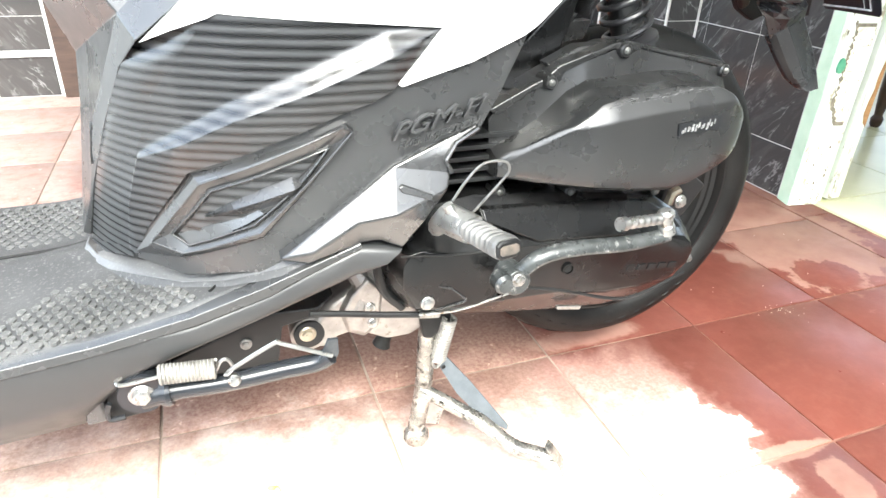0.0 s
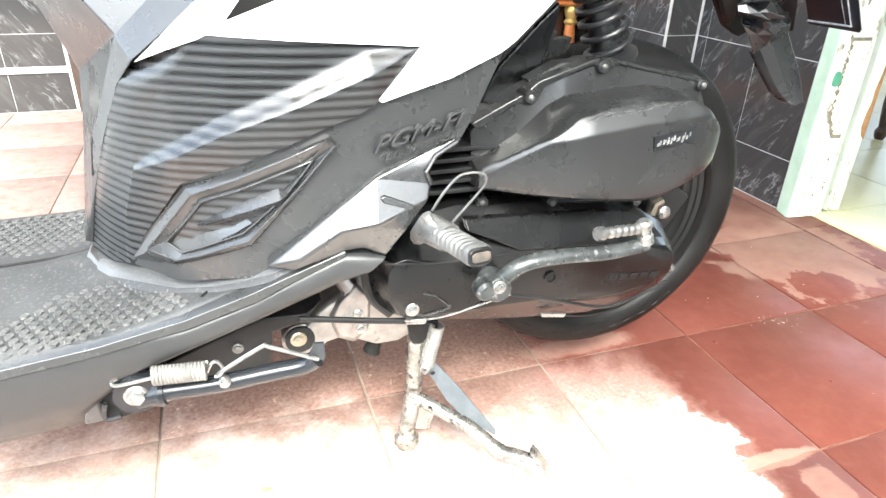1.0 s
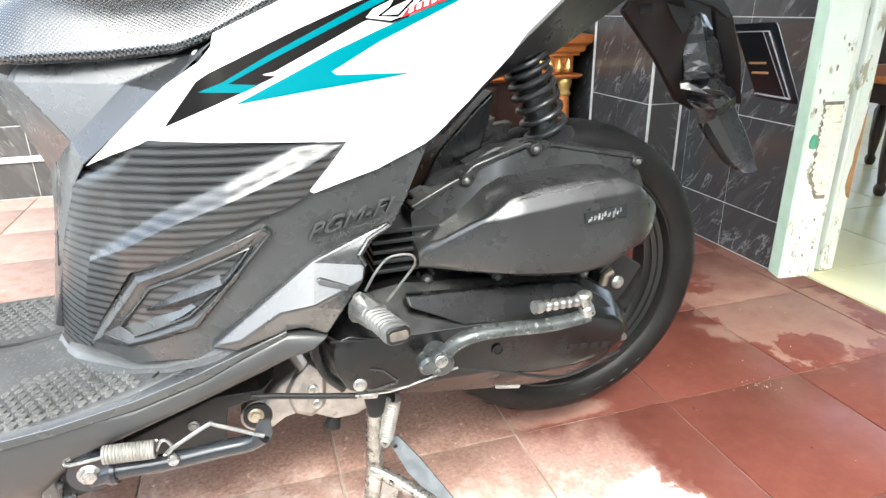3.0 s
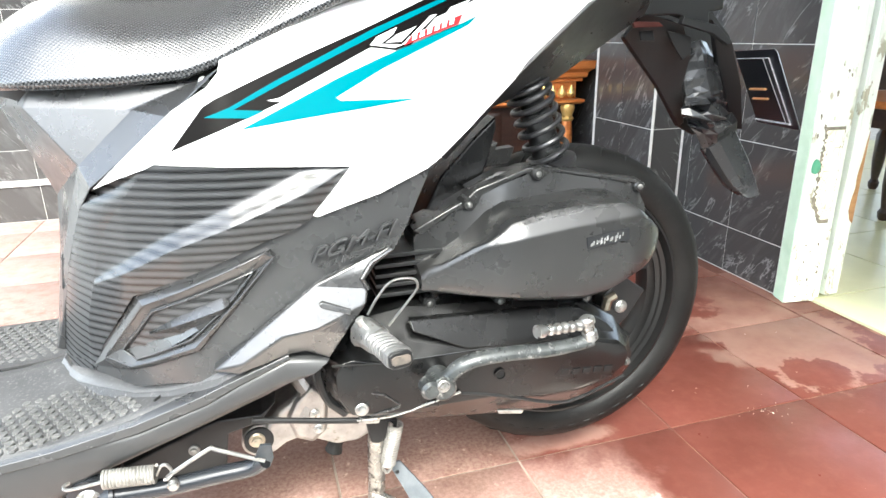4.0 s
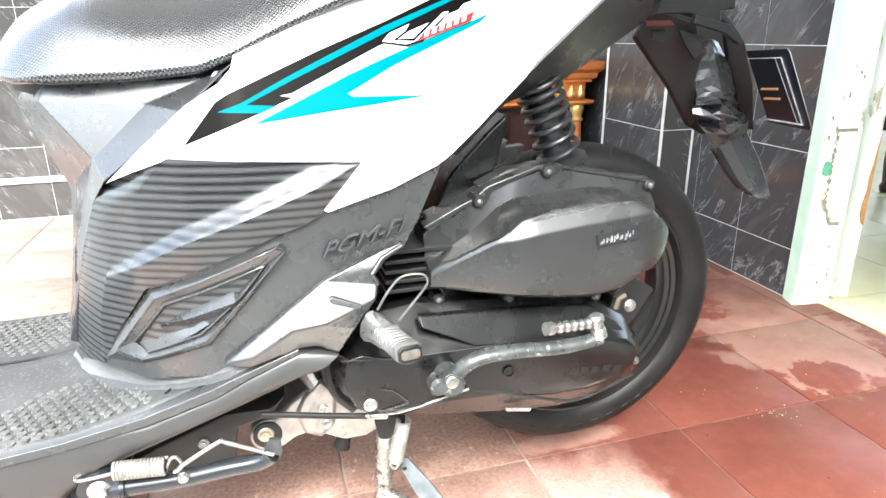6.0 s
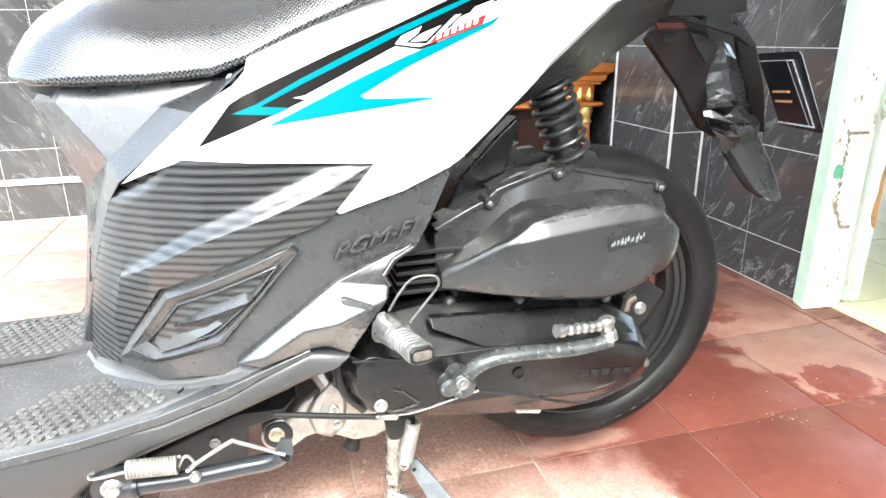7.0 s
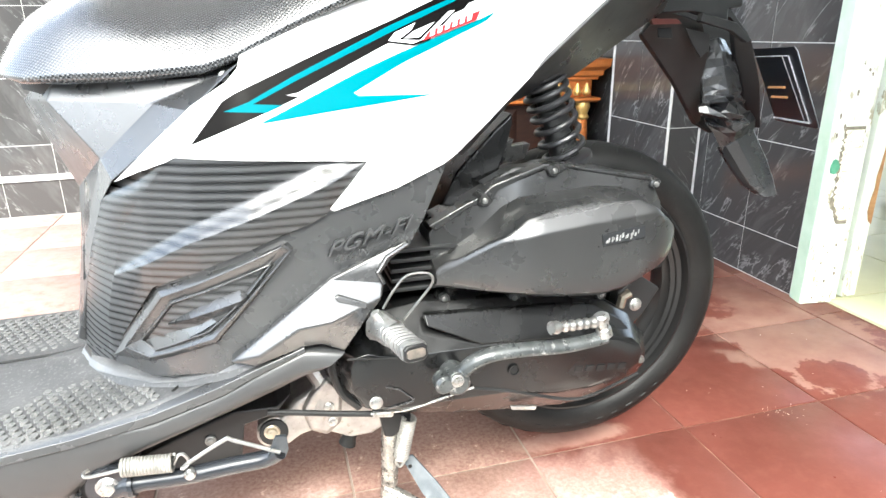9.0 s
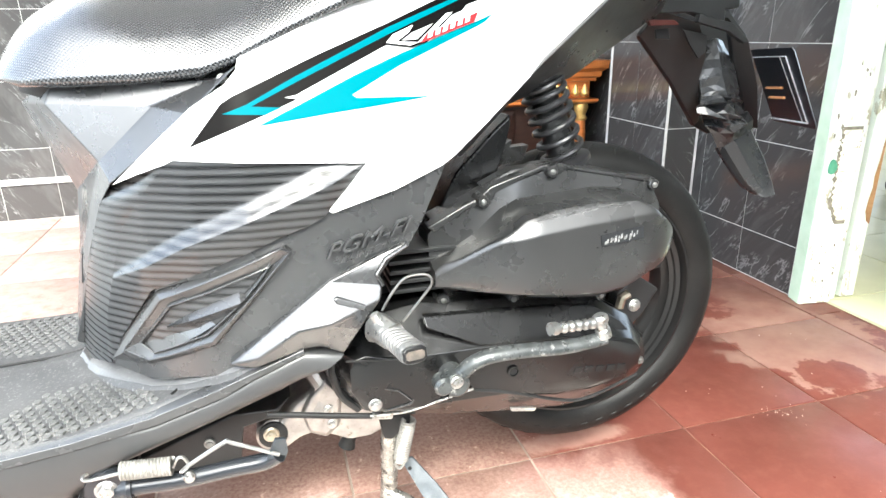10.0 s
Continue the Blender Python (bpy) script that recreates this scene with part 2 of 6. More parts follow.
def plain(name, low, high, scale=8.0, rough=0.7, grain=120.0, bump=0.2):
    m = Nodes(name, rough)
    m.color(m.mix(m.ramp(m.noise(scale, 5.0), 0.3, 0.7), low, high))
    return m.bump(m.noise(grain, 4.0), bump, 0.002).mat


def wood(name, low, high, rough=0.35):
    m = Nodes(name, rough, 0.0, 0.3)
    g = m.noise(7.0, 5.0, 0.6, m.stretch(1.5, 8.0, 8.0), 0.6)
    m.color(m.mix(m.ramp(g, 0.3, 0.7), low, high))
    return m.bump(g, 0.15, 0.001).mat


def lens_glass(name, colour):
    m = Nodes(name, 0.35, 0.0, 0.0, 0.3)
    m.color(colour)
    return m.mat


M_BLACK = plastic("black_plastic", (0.016, 0.0165, 0.017), (0.024, 0.0245, 0.025), 0.30, 900.0, 0.08, (0.06, 0.06, 0.06), 0.74, spec=0.8)
M_GREY = plastic("grey_plastic", (0.027, 0.0272, 0.0277), (0.036, 0.0362, 0.0366), 0.25, 900.0, 0.06, (0.08, 0.08, 0.08), 0.8, spec=1.0)
M_SKIRT = plastic("skirt_plastic", (0.024, 0.0244, 0.025), (0.033, 0.0335, 0.034), 0.40, 900.0, 0.08, (0.09, 0.09, 0.09), 0.76, spec=0.65)
M_COWL = plastic("cowl_plastic", (0.026, 0.0264, 0.027), (0.034, 0.0344, 0.035), 0.26, 900.0, 0.03, (0.05, 0.05, 0.05), 0.82, spec=1.0)
M_CASE = plastic("case_plastic", (0.017, 0.0172, 0.0173), (0.024, 0.024, 0.024), 0.27, 700.0, 0.06, (0.06, 0.06, 0.06), 0.74, spec=0.7)
M_COVER = plastic("cover_paint", (0.0055, 0.0056, 0.0057), (0.009, 0.009, 0.0091), 0.22, 1100.0, 0.05, (0.03, 0.03, 0.03), 0.74, spec=0.45)
M_BELLY = plastic("belly_plastic", (0.0088, 0.0088, 0.0091), (0.0158, 0.0158, 0.0161), 0.4, 900.0, 0.2, (0.044, 0.044, 0.044), 0.68, spec=0.25)
M_DULL = plastic("dull_black_plastic", (0.008, 0.0085, 0.009), (0.014, 0.0145, 0.015), 0.45, 900.0, 0.1, (0.03, 0.03, 0.03), 0.74, spec=0.4)
M_LETTER = plastic("letter_plastic", (0.036, 0.0365, 0.037), (0.048, 0.0485, 0.049), 0.27, 900.0, 0.06, (0.1, 0.1, 0.1), 0.76, spec=0.95)
M_LIP = plastic("scuffed_lip", (0.065, 0.066, 0.068), (0.11, 0.111, 0.114), 0.36, 500.0, 0.2, (0.30, 0.30, 0.295), 0.56, spec=0.6)
M_FLOORBOARD = plastic("footboard_plastic", (0.035, 0.035, 0.036), (0.063, 0.063, 0.064), 0.48, 500.0, 0.4, (0.280, 0.275, 0.263), 0.55, spec=0.3)
M_MATPAD = plastic("mat_rubber", (0.045, 0.046, 0.045), (0.096, 0.096, 0.095), 0.42, 400.0, 0.4, (0.315, 0.306, 0.289), 0.5)
M_CARBON = carbon()
M_SEAT = seat_vinyl()
M_WHITE = painted("white_paint", (0.72, 0.715, 0.70), 0.25, 0.4)
M_DECAL_BLACK = painted("black_decal", (0.0028, 0.0026, 0.0026), 0.2, 0.0, 0.025)
M_DECAL_CYAN = painted("cyan_decal", (0.0, 0.150, 0.178), 0.35, 0.0, 0.02)
M_DECAL_RED = painted("red_decal", (0.350, 0.021, 0.025), 0.35, 0.0, 0.06)
M_DECAL_WHITE = painted("white_decal", (0.80, 0.80, 0.80), 0.3, 0.3)
M_TYRE = rubber("tyre_rubber", (0.0055, 0.0056, 0.0056), (0.011, 0.011, 0.0107), 0.5, 0.22)
M_RUBBER = rubber("peg_rubber", (0.085, 0.084, 0.082), (0.17, 0.168, 0.163), 0.36, 0.6)
# black rubber, also on inner fillers; darkened to hold the shade between parts
M_HOSE_SHADE = rubber("hose_and_shade_black", (0.0085, 0.0086, 0.009), (0.018, 0.018, 0.0185), 0.5)
M_RIM = painted("black_rim", (0.009, 0.009, 0.0092), 0.30, 0.0, 0.4)
M_ALLOY = metal("cast_alloy", (0.28, 0.262, 0.25), (0.40, 0.38, 0.36), 0.45, (0.18, 0.14, 0.11), 0.60)
M_STEEL = metal("zinc_steel", (0.30, 0.30, 0.292), (0.50, 0.50, 0.485), 0.34, (0.16, 0.12, 0.08), 0.56)
M_KICK = metal("worn_steel", (0.024, 0.027, 0.028), (0.075, 0.080, 0.080), 0.32, (0.26, 0.26, 0.25), 0.57, 0.35, 0.8)
M_STAND = metal("rusty_paint", (0.12, 0.115, 0.108), (0.50, 0.48, 0.44), 0.24, (0.030, 0.026, 0.022), 0.56, 0.8, 0.5)
M_BLUESTEEL = metal("blued_steel", (0.026, 0.034, 0.042), (0.046, 0.056, 0.066), 0.5, (0.07, 0.055, 0.045), 0.68, 0.1)
M_SPRING = painted("black_spring", (0.0175, 0.0175, 0.0192), 0.32, 0.0)
M_COIL = metal("dusty_spring_steel", (0.19, 0.18, 0.165), (0.28, 0.27, 0.25), 0.45, (0.13, 0.105, 0.08), 0.62, 0.35)
M_STANDBAR = painted("black_enamel", (0.0175, 0.0196, 0.023), 0.22, 0.0)
M_BRASS = metal("yellow_zinc", (0.30, 0.26, 0.19), (0.42, 0.38, 0.31), 0.4)
M_GLOSSBLACK = painted("gloss_black", (0.016, 0.0168, 0.0185), 0.22, 0.0)
M_FLAP = plastic("dusty_flap_plastic", (0.011, 0.0118, 0.0130), (0.022, 0.0228, 0.024), 0.27, 300.0, 0.15, (0.20, 0.19, 0.17), 0.60, spec=0.6)
M_PLATE = painted("plate_black", (0.012, 0.014, 0.019), 0.3, 0.3)
M_PLATELINE = plain("worn_white_line", (0.350, 0.367, 0.385), (0.820, 0.820, 0.820), 180.0, 0.45)
M_INSERT = plain("worn_insert", (0.030, 0.034, 0.030), (0.13, 0.105, 0.09), 90.0, 0.4)
M_CRUMB = plain("plaster_crumb", (0.50, 0.46, 0.40), (0.66, 0.62, 0.55), 200.0, 0.8)
M_WORN = plain("worn_marking", (0.035, 0.035, 0.035), (0.420, 0.420, 0.411), 420.0, 0.5)
M_ORANGE = painted("orange_mark", (0.75, 0.36, 0.16), 0.4, 0.1)
M_BOLT = metal("dull_steel", (0.17, 0.17, 0.165), (0.30, 0.30, 0.29), 0.42, (0.10, 0.08, 0.06), 0.60)
M_SCUFF = plain("pale_scuff", (0.052, 0.052, 0.052), (0.175, 0.175, 0.175), 160.0, 0.6)
M_LENS = lens_glass("red_lens", (0.038, 0.0105, 0.0088))
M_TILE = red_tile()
M_MARBLE = marble_tile()
M_GROUT = plain("pale_grout", (0.420, 0.411, 0.394), (0.665, 0.656, 0.630), 20.0, 0.8)


def mortar():
    """Pale mortar, rubbed over with red oxide on the trodden side."""
    m = Nodes("floor_joint", 0.8, 0.0, 0.0, 0.2)
    pale = m.mix(m.ramp(m.noise(14.0, 5.0), 0.3, 0.7), (0.15, 0.112, 0.090), (0.34, 0.285, 0.235))
    red = m.mix(m.ramp(m.noise(9.0, 5.0), 0.45, 0.75), (0.105, 0.045, 0.035), (0.333, 0.201, 0.149))
    x = m.math("ADD", m.axis(0), m.math("MULTIPLY", m.math("SUBTRACT", m.noise(5.0, 4.0), 0.5), 0.3))
    m.color(m.mix(m.ramp(x, 0.12, 0.26), pale, red))
    return m.bump(m.noise(120.0, 4.0), 0.3, 0.002).mat


M_JOINT = mortar()
M_PAINT = old_paint()
M_CHIP = plain("grey_flake", (0.123, 0.114, 0.088), (0.263, 0.236, 0.175), 120.0, 0.85)
M_OLDCOAT = plain("old_cream_coat", (0.455, 0.473, 0.350), (0.595, 0.630, 0.490), 60.0, 0.7)
M_PALEGREEN = plain("pale_green_coat", (0.525, 0.700, 0.525), (0.669, 0.820, 0.653), 18.0, 0.5)


def flaked():
    m = Nodes("cracked_cream_coat", 0.6)
    crack = m.ramp(m.voronoi(55.0, m.stretch(1.0, 1.0, 0.6), "DISTANCE_TO_EDGE"), 0.035, 0.0)
    crack = m.math("MULTIPLY", crack, m.ramp(m.noise(14.0, 4.0), 0.50, 0.58))
    base = m.mix(m.ramp(m.noise(20.0, 5.0), 0.3, 0.7), (0.735, 0.717, 0.525), (0.820, 0.804, 0.623))
    m.color(m.mix(crack, base, (0.158, 0.149, 0.096)))
    return m.bump(m.math("SUBTRACT", m.noise(90.0, 4.0), crack), 0.4, 0.001).mat


M_FLAKED = flaked()
M_BAREWOOD = wood("bare_wood", (0.30, 0.15, 0.06), (0.44, 0.25, 0.11), 0.6)
M_PLASTER = plain("plaster", (0.820, 0.787, 0.722), (0.820, 0.792, 0.735), 3.0, 0.8)
M_CEILING = plain("pale_ceiling_paint", (0.55, 0.56, 0.55), (0.63, 0.64, 0.625), 3.0, 0.8)
M_CREAM = plain("cream_floor_tile", (0.455, 0.446, 0.271), (0.560, 0.551, 0.350), 4.0, 0.3, 60.0, 0.05)
M_CONCRETE = plain("weathered_concrete", (0.16, 0.162, 0.16), (0.25, 0.252, 0.248), 2.0, 0.85)
M_BLOCKER = plain("dark_blocker", (0.06, 0.063, 0.058), (0.12, 0.123, 0.115), 1.5, 0.9)
M_TEAK = wood("varnished_teak", (0.420, 0.123, 0.028), (0.665, 0.228, 0.060), 0.28)
M_DARKTEAK = wood("dark_teak", (0.020, 0.009, 0.006), (0.045, 0.018, 0.011), 0.35)
M_BROWN = wood("dark_brown_wood", (0.032, 0.0192, 0.0140), (0.070, 0.042, 0.030), 0.5)
M_GOLD = metal("gold_paint", (0.820, 0.547, 0.164), (0.820, 0.589, 0.231), 0.35, (0.438, 0.175, 0.052), 0.60, 0.6)
M_GREENCHIP = plain("green_coat", (0.05, 0.26, 0.15), (0.12, 0.36, 0.23), 40.0, 0.5)


# ---- builders ----
def thing(name, label, category, kind="", group="", at=(0, 0, 0)):
    ob = new(name)
    ob.location = at
    ob.empty_display_size = 0.1
    return tagged(ob, label, category, group, kind)


def mesh_of(name, bm, material, angle=32):
    bmesh.ops.recalc_face_normals(bm, faces=bm.faces)
    me = bpy.data.meshes.new(name)
    bm.to_mesh(me)
    bm.free()
    me.materials.append(material)
    me.polygons.foreach_set("use_smooth", [True] * len(me.polygons))
    me.set_sharp_from_angle(angle=radians(angle))
    return me


def part(name, bm, material, parent, label="", bevel=0.0, angle=32):
    """One mesh under a thing or under a part."""
    ob = new(name, mesh_of(name, bm, material, angle))
    ob.parent = parent
    if parent.type == "MESH" or parent.location.length > 0:
        ob.matrix_parent_inverse = Matrix.Translation(parent.location).inverted()
    if bevel:
        mod = ob.modifiers.new("bevel", "BEVEL")
        mod.width, mod.segments, mod.limit_method, mod.angle_limit = bevel, 2, "ANGLE", radians(28)
        mod.harden_normals = True
    return tagged(ob, label)


def solid(name, bm, material, label, category, kind="", group="", bevel=0.0, angle=32):
    """One mesh that is a thing by itself."""
    ob = new(name, mesh_of(name, bm, material, angle))
    if bevel:
        mod = ob.modifiers.new("bevel", "BEVEL")
        mod.width, mod.segments, mod.limit_method, mod.angle_limit = bevel, 2, "ANGLE", radians(28)
        mod.harden_normals = True
    return tagged(ob, label, category, group, kind)


def loft(*sections, closed=True, caps=True):
    bm = bmesh.new()
    rings = [[bm.verts.new(p) for p in s] for s in sections]
    n = len(rings[0])
    for a, b in zip(rings, rings[1:]):
        for i in range(n if closed else n - 1):
            j = (i + 1) % n
            bm.faces.new((a[i], a[j], b[j], b[i]))
    if caps and closed:
        bm.faces.new(rings[0])
        bm.faces.new(rings[-1])
    return bm


def match(outline, model, step=0.02):
    """Corners along the outline, as many on each edge as the model's edge has steps."""
    out = []
    for k in range(len(outline)):
        (x0, z0), (x1, z1) = outline[k], outline[(k + 1) % len(outline)]
        (a0, b0), (a1, b1) = model[k], model[(k + 1) % len(model)]
        n = max(1, int(math.hypot(a1 - a0, b1 - b0) / step))
        out += [(x0 + (x1 - x0) * i / n, z0 + (z1 - z0) * i / n) for i in range(n)]
    return out


def at_y(outline, y):
    return [(x, y, z) for x, z in outline]


def inset(outline, k, dx=0.0, dz=0.0):
    cx, cz = sum(p[0] for p in outline) / len(outline), sum(p[1] for p in outline) / len(outline)
    return [(cx + (x - cx) * k + dx, cz + (z - cz) * k + dz) for x, z in outline]


def prism(outline, y0, y1):
    return loft(at_y(outline, y0), at_y(outline, y1))


def slab(points, depth):
    """A flat or bent plate from 3D points, thickened away from the viewer's side."""
    return loft(points, [(x, y + depth, z) for x, y, z in points])


def shell(points, faces, depth):
    """Several facets with common corners, thickened towards the middle plane."""
    bm = bmesh.new()
    vs = [bm.verts.new(p) for p in points]
    fs = [bm.faces.new([vs[i] for i in f]) for f in faces]
    ext = bmesh.ops.extrude_face_region(bm, geom=fs)
    bmesh.ops.translate(bm, vec=(0, depth, 0), verts=[v for v in ext["geom"] if isinstance(v, bmesh.types.BMVert)])
    return bm


def skin(outline, surface, depth, step=0.02):
    """A panel whose outline lies in x and z and whose side follows y = surface(x, z)."""
    bm = bmesh.new()
    corners = [bm.verts.new((x, 0, z)) for x, z in outline]
    for tri in tessellate_polygon([[Vector((x, z, 0)) for x, z in outline]]):
        bm.faces.new([corners[i] for i in tri])
    xs, zs = [p[0] for p in outline], [p[1] for p in outline]
    for axis, c in ((0, -0.56), (0, -0.50), (0, -0.45), (0, -0.40), (0, -0.15), (0, 0.1), (2, 0.56)):
        co, no = [0, 0, 0], [0, 0, 0]
        co[axis], no[axis] = c, 1
        bmesh.ops.bisect_plane(bm, geom=bm.verts[:] + bm.edges[:] + bm.faces[:], plane_co=co, plane_no=no)
    for axis, lo, hi in ((0, min(xs), max(xs)), (2, min(zs), max(zs))):
        c = lo + step
        while c < hi - step * 0.3:
            co, no = [0, 0, 0], [0, 0, 0]
            co[axis], no[axis] = c, 1
            bmesh.ops.bisect_plane(bm, geom=bm.verts[:] + bm.edges[:] + bm.faces[:], plane_co=co, plane_no=no)
            c += step
    for v in bm.verts:
        v.co.y = surface(v.co.x, v.co.z)
    ext = bmesh.ops.extrude_face_region(bm, geom=bm.faces[:])
    bmesh.ops.translate(bm, vec=(0, depth, 0), verts=[v for v in ext["geom"] if isinstance(v, bmesh.types.BMVert)])
    return bm


def slab_grid(rows, depth):
    """A sheet through rows of points, thickened away from the viewer's side."""
    bm = bmesh.new()
    near = [[bm.verts.new(p) for p in row] for row in rows]
    for a, b in zip(near, near[1:]):
        for i in range(len(a) - 1):
            bm.faces.new((a[i], a[i + 1], b[i + 1], b[i]))
    ext = bmesh.ops.extrude_face_region(bm, geom=bm.faces[:])
    bmesh.ops.translate(bm, vec=(0, depth, 0), verts=[v for v in ext["geom"] if isinstance(v, bmesh.types.BMVert)])
    return bm


def box(x0, x1, y0, y1, z0, z1):
    return loft([(x0, y0, z0), (x1, y0, z0), (x1, y1, z0), (x0, y1, z0)], [(x0, y0, z1), (x1, y0, z1), (x1, y1, z1), (x0, y1, z1)])


def smooth_path(points, steps=6):
    """Catmull-Rom through the points."""
    p = [Vector(q) for q in points]
    if len(p) < 3:
        return p
    p = [2 * p[0] - p[1]] + p + [2 * p[-1] - p[-2]]
    out = []
    for a, b, c, d in zip(p, p[1:], p[2:], p[3:]):
        for i in range(steps):
            t = i / steps
            out.append(0.5 * ((2 * b) + (c - a) * t + (2 * a - 5 * b + 4 * c - d) * t * t + (3 * b - a - 3 * c + d) * t ** 3))
    return out + [p[-2]]


def tube(points, radius, sides=10, bm=None, flat=1.0):
    """A round bar along a line of points; radius may be a list."""
    pts = [Vector(q) for q in points]
    own = bm or bmesh.new()
    rings, up = [], None
    for i, q in enumerate(pts):
        d = (pts[min(i + 1, len(pts) - 1)] - pts[max(i - 1, 0)]).normalized()
        if up is None:
            up = d.orthogonal().normalized()
        up = (up - d * up.dot(d)).normalized()
        side = d.cross(up)
        r = radius[i] if isinstance(radius, (list, tuple)) else radius
        rings.append([own.verts.new(q + r * (math.cos(a) * up + flat * math.sin(a) * side)) for a in (2 * math.pi * k / sides for k in range(sides))])
    for a, b in zip(rings, rings[1:]):
        for k in range(sides):
            own.faces.new((a[k], a[(k + 1) % sides], b[(k + 1) % sides], b[k]))
    own.faces.new(rings[0])
    own.faces.new(rings[-1])
    return own


def lathe(profile, origin, direction, sides=32, bm=None, hollow=False):
    """A turned form: profile of (radius, distance along the axis)."""
    own = bm or bmesh.new()
    d = Vector(direction).normalized()
    u = d.orthogonal().normalized()
    w = d.cross(u)
    rings = []
    for r, h in profile:
        c = Vector(origin) + d * h
        rings.append([own.verts.new(c + max(r, 1e-5) * (math.cos(a) * u + math.sin(a) * w)) for a in (2 * math.pi * k / sides for k in range(sides))])
    for a, b in zip(rings, rings[1:]):
        for k in range(sides):
            own.faces.new((a[k], a[(k + 1) % sides], b[(k + 1) % sides], b[k]))
    if hollow:
        for k in range(sides):
            own.faces.new((rings[-1][k], rings[-1][(k + 1) % sides], rings[0][(k + 1) % sides], rings[0][k]))
    else:
        own.faces.new(rings[0])
        own.faces.new(rings[-1])
    return own


def helix(a, b, radius, wire, turns, sides=8, taper=None):
    a, b = Vector(a), Vector(b)
    d = (b - a).normalized()
    u = d.orthogonal().normalized()
    w = d.cross(u)
    n = int(turns * 18)
    pts = []
    for i in range(n + 1):
        t = i / n
        s = taper(t) if taper else t
        ang = 2 * math.pi * turns * t
        pts.append(a + (b - a) * s + radius * (math.cos(ang) * u + math.sin(ang) * w))
    return tube(pts, wire, sides)


def bolt(name, at, direction, r, material, parent, label="", height=None):
    """A flanged hexagon bolt that faces along direction."""
    h = height or r * 0.7
    bm = lathe([(r * 1.25, -h), (r * 1.25, 0.12 * r), (r * 1.1, 0.25 * r)], at, direction, 20)
    lathe([(r * 0.86, 0.2 * r), (r * 0.86, h), (r * 0.7, h * 1.12)], at, direction, 6, bm)
    return part(name, bm, material, parent, label)


def lettering(name, words, size, origin, along, up, depth, material, parent, label="", slant=0.0):
    """Raised letters of the built-in font on a plane."""
    font = bpy.data.curves.new(name, "FONT")
    font.body, font.size, font.extrude, font.shear = words, size, depth, slant
    tmp = bpy.data.objects.new(name, font)
    scene.collection.objects.link(tmp)
    bpy.context.view_layer.update()
    me = bpy.data.meshes.new_from_object(tmp.evaluated_get(bpy.context.evaluated_depsgraph_get()))
    bpy.data.objects.remove(tmp)
    x, z = Vector(along), Vector(up)
    n = x.cross(z).normalized()
    m = Matrix((x.to_4d(), z.to_4d(), n.to_4d(), (0, 0, 0, 1))).transposed()
    for i in range(3):
        m[i][3] = origin[i]
    m[3][0] = m[3][1] = m[3][2] = 0
    me.transform(m)
    me.materials.clear()
    me.materials.append(material)
    ob = new(name, me)
    ob.parent = parent
    return tagged(ob, label)


# ---- the setting ----
TILE = 0.3
floor = solid("floor", box(-1.806, 1.0, -0.606, 2.0, -0.12, -0.003), M_JOINT, "red cement porch floor with earthy mortar joints", "floor", "structure")
ground = solid("ground", box(-400, 400, -400, 400, -0.4, -0.14), M_CONCRETE, "weathered grey concrete yard round the house", "ground", "structure")

tile_low, tile_mid, tile_top = TILE / 2 - 0.0019, TILE / 2 - 0.0019, TILE / 2 - 0.0042


def square(h, z):
    return [(-h, -h, z), (h, -h, z), (h, h, z), (-h, h, z)]


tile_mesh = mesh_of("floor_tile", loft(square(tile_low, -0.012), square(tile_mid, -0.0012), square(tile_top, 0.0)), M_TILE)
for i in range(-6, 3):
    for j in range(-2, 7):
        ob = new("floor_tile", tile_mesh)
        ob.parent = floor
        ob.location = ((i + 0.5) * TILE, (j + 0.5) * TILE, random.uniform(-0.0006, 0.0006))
strip_mesh = mesh_of("floor_tile", loft([(0.9015, -0.1485, -0.012), (0.985, -0.1485, -0.012), (0.985, 0.1485, -0.012), (0.9015, 0.1485, -0.012)],
                                        [(0.9015, -0.1485, 0.0), (0.985, -0.1485, 0.0), (0.985, 0.1485, 0.0), (0.9015, 0.1485, 0.0)]), M_TILE)
for j in range(-2, 2):
    ob = new("floor_tile", strip_mesh)
    ob.parent = floor
    ob.location = (0, (j + 0.5) * TILE + 0.01, 0)

# walls
wall_east = solid("wall_east", box(0.9388, 0.998, 0.432, 0.892, 0, 2.25), M_GROUT, "porch side wall clad in glazed black marble-look tiles", "wall", "structure")
wall_pier = solid("wall_pier", box(0.8248, 0.998, 0.8838, 1.236, 0, 2.25), M_GROUT, "projecting wall pier clad in glazed black tiles", "wall", "structure")
wall_north = solid("wall_north", box(-3.0, 1.02, 1.9618, 2.1, 0, 2.25), M_GROUT, "back wall of the porch clad in black veined tiles", "wall", "structure")
wall_return = solid("wall_return", box(0.99, 1.02, 1.236, 1.97, 0, 2.25), M_MARBLE, "dark glazed wall beside the cabinet", "wall", "structure")
wall_front = solid("wall_front", box(0.947, 1.02, -2.95, -0.52, 0, 2.25), M_MARBLE, "house wall clad in dark glazed tiles beside the open doorway", "wall", "structure")
wall_lintel = solid("wall_lintel", box(0.947, 1.02, -0.52, 0.432, 2.12, 2.25), M_PLASTER, "plastered wall over the doorway", "wall", "structure")
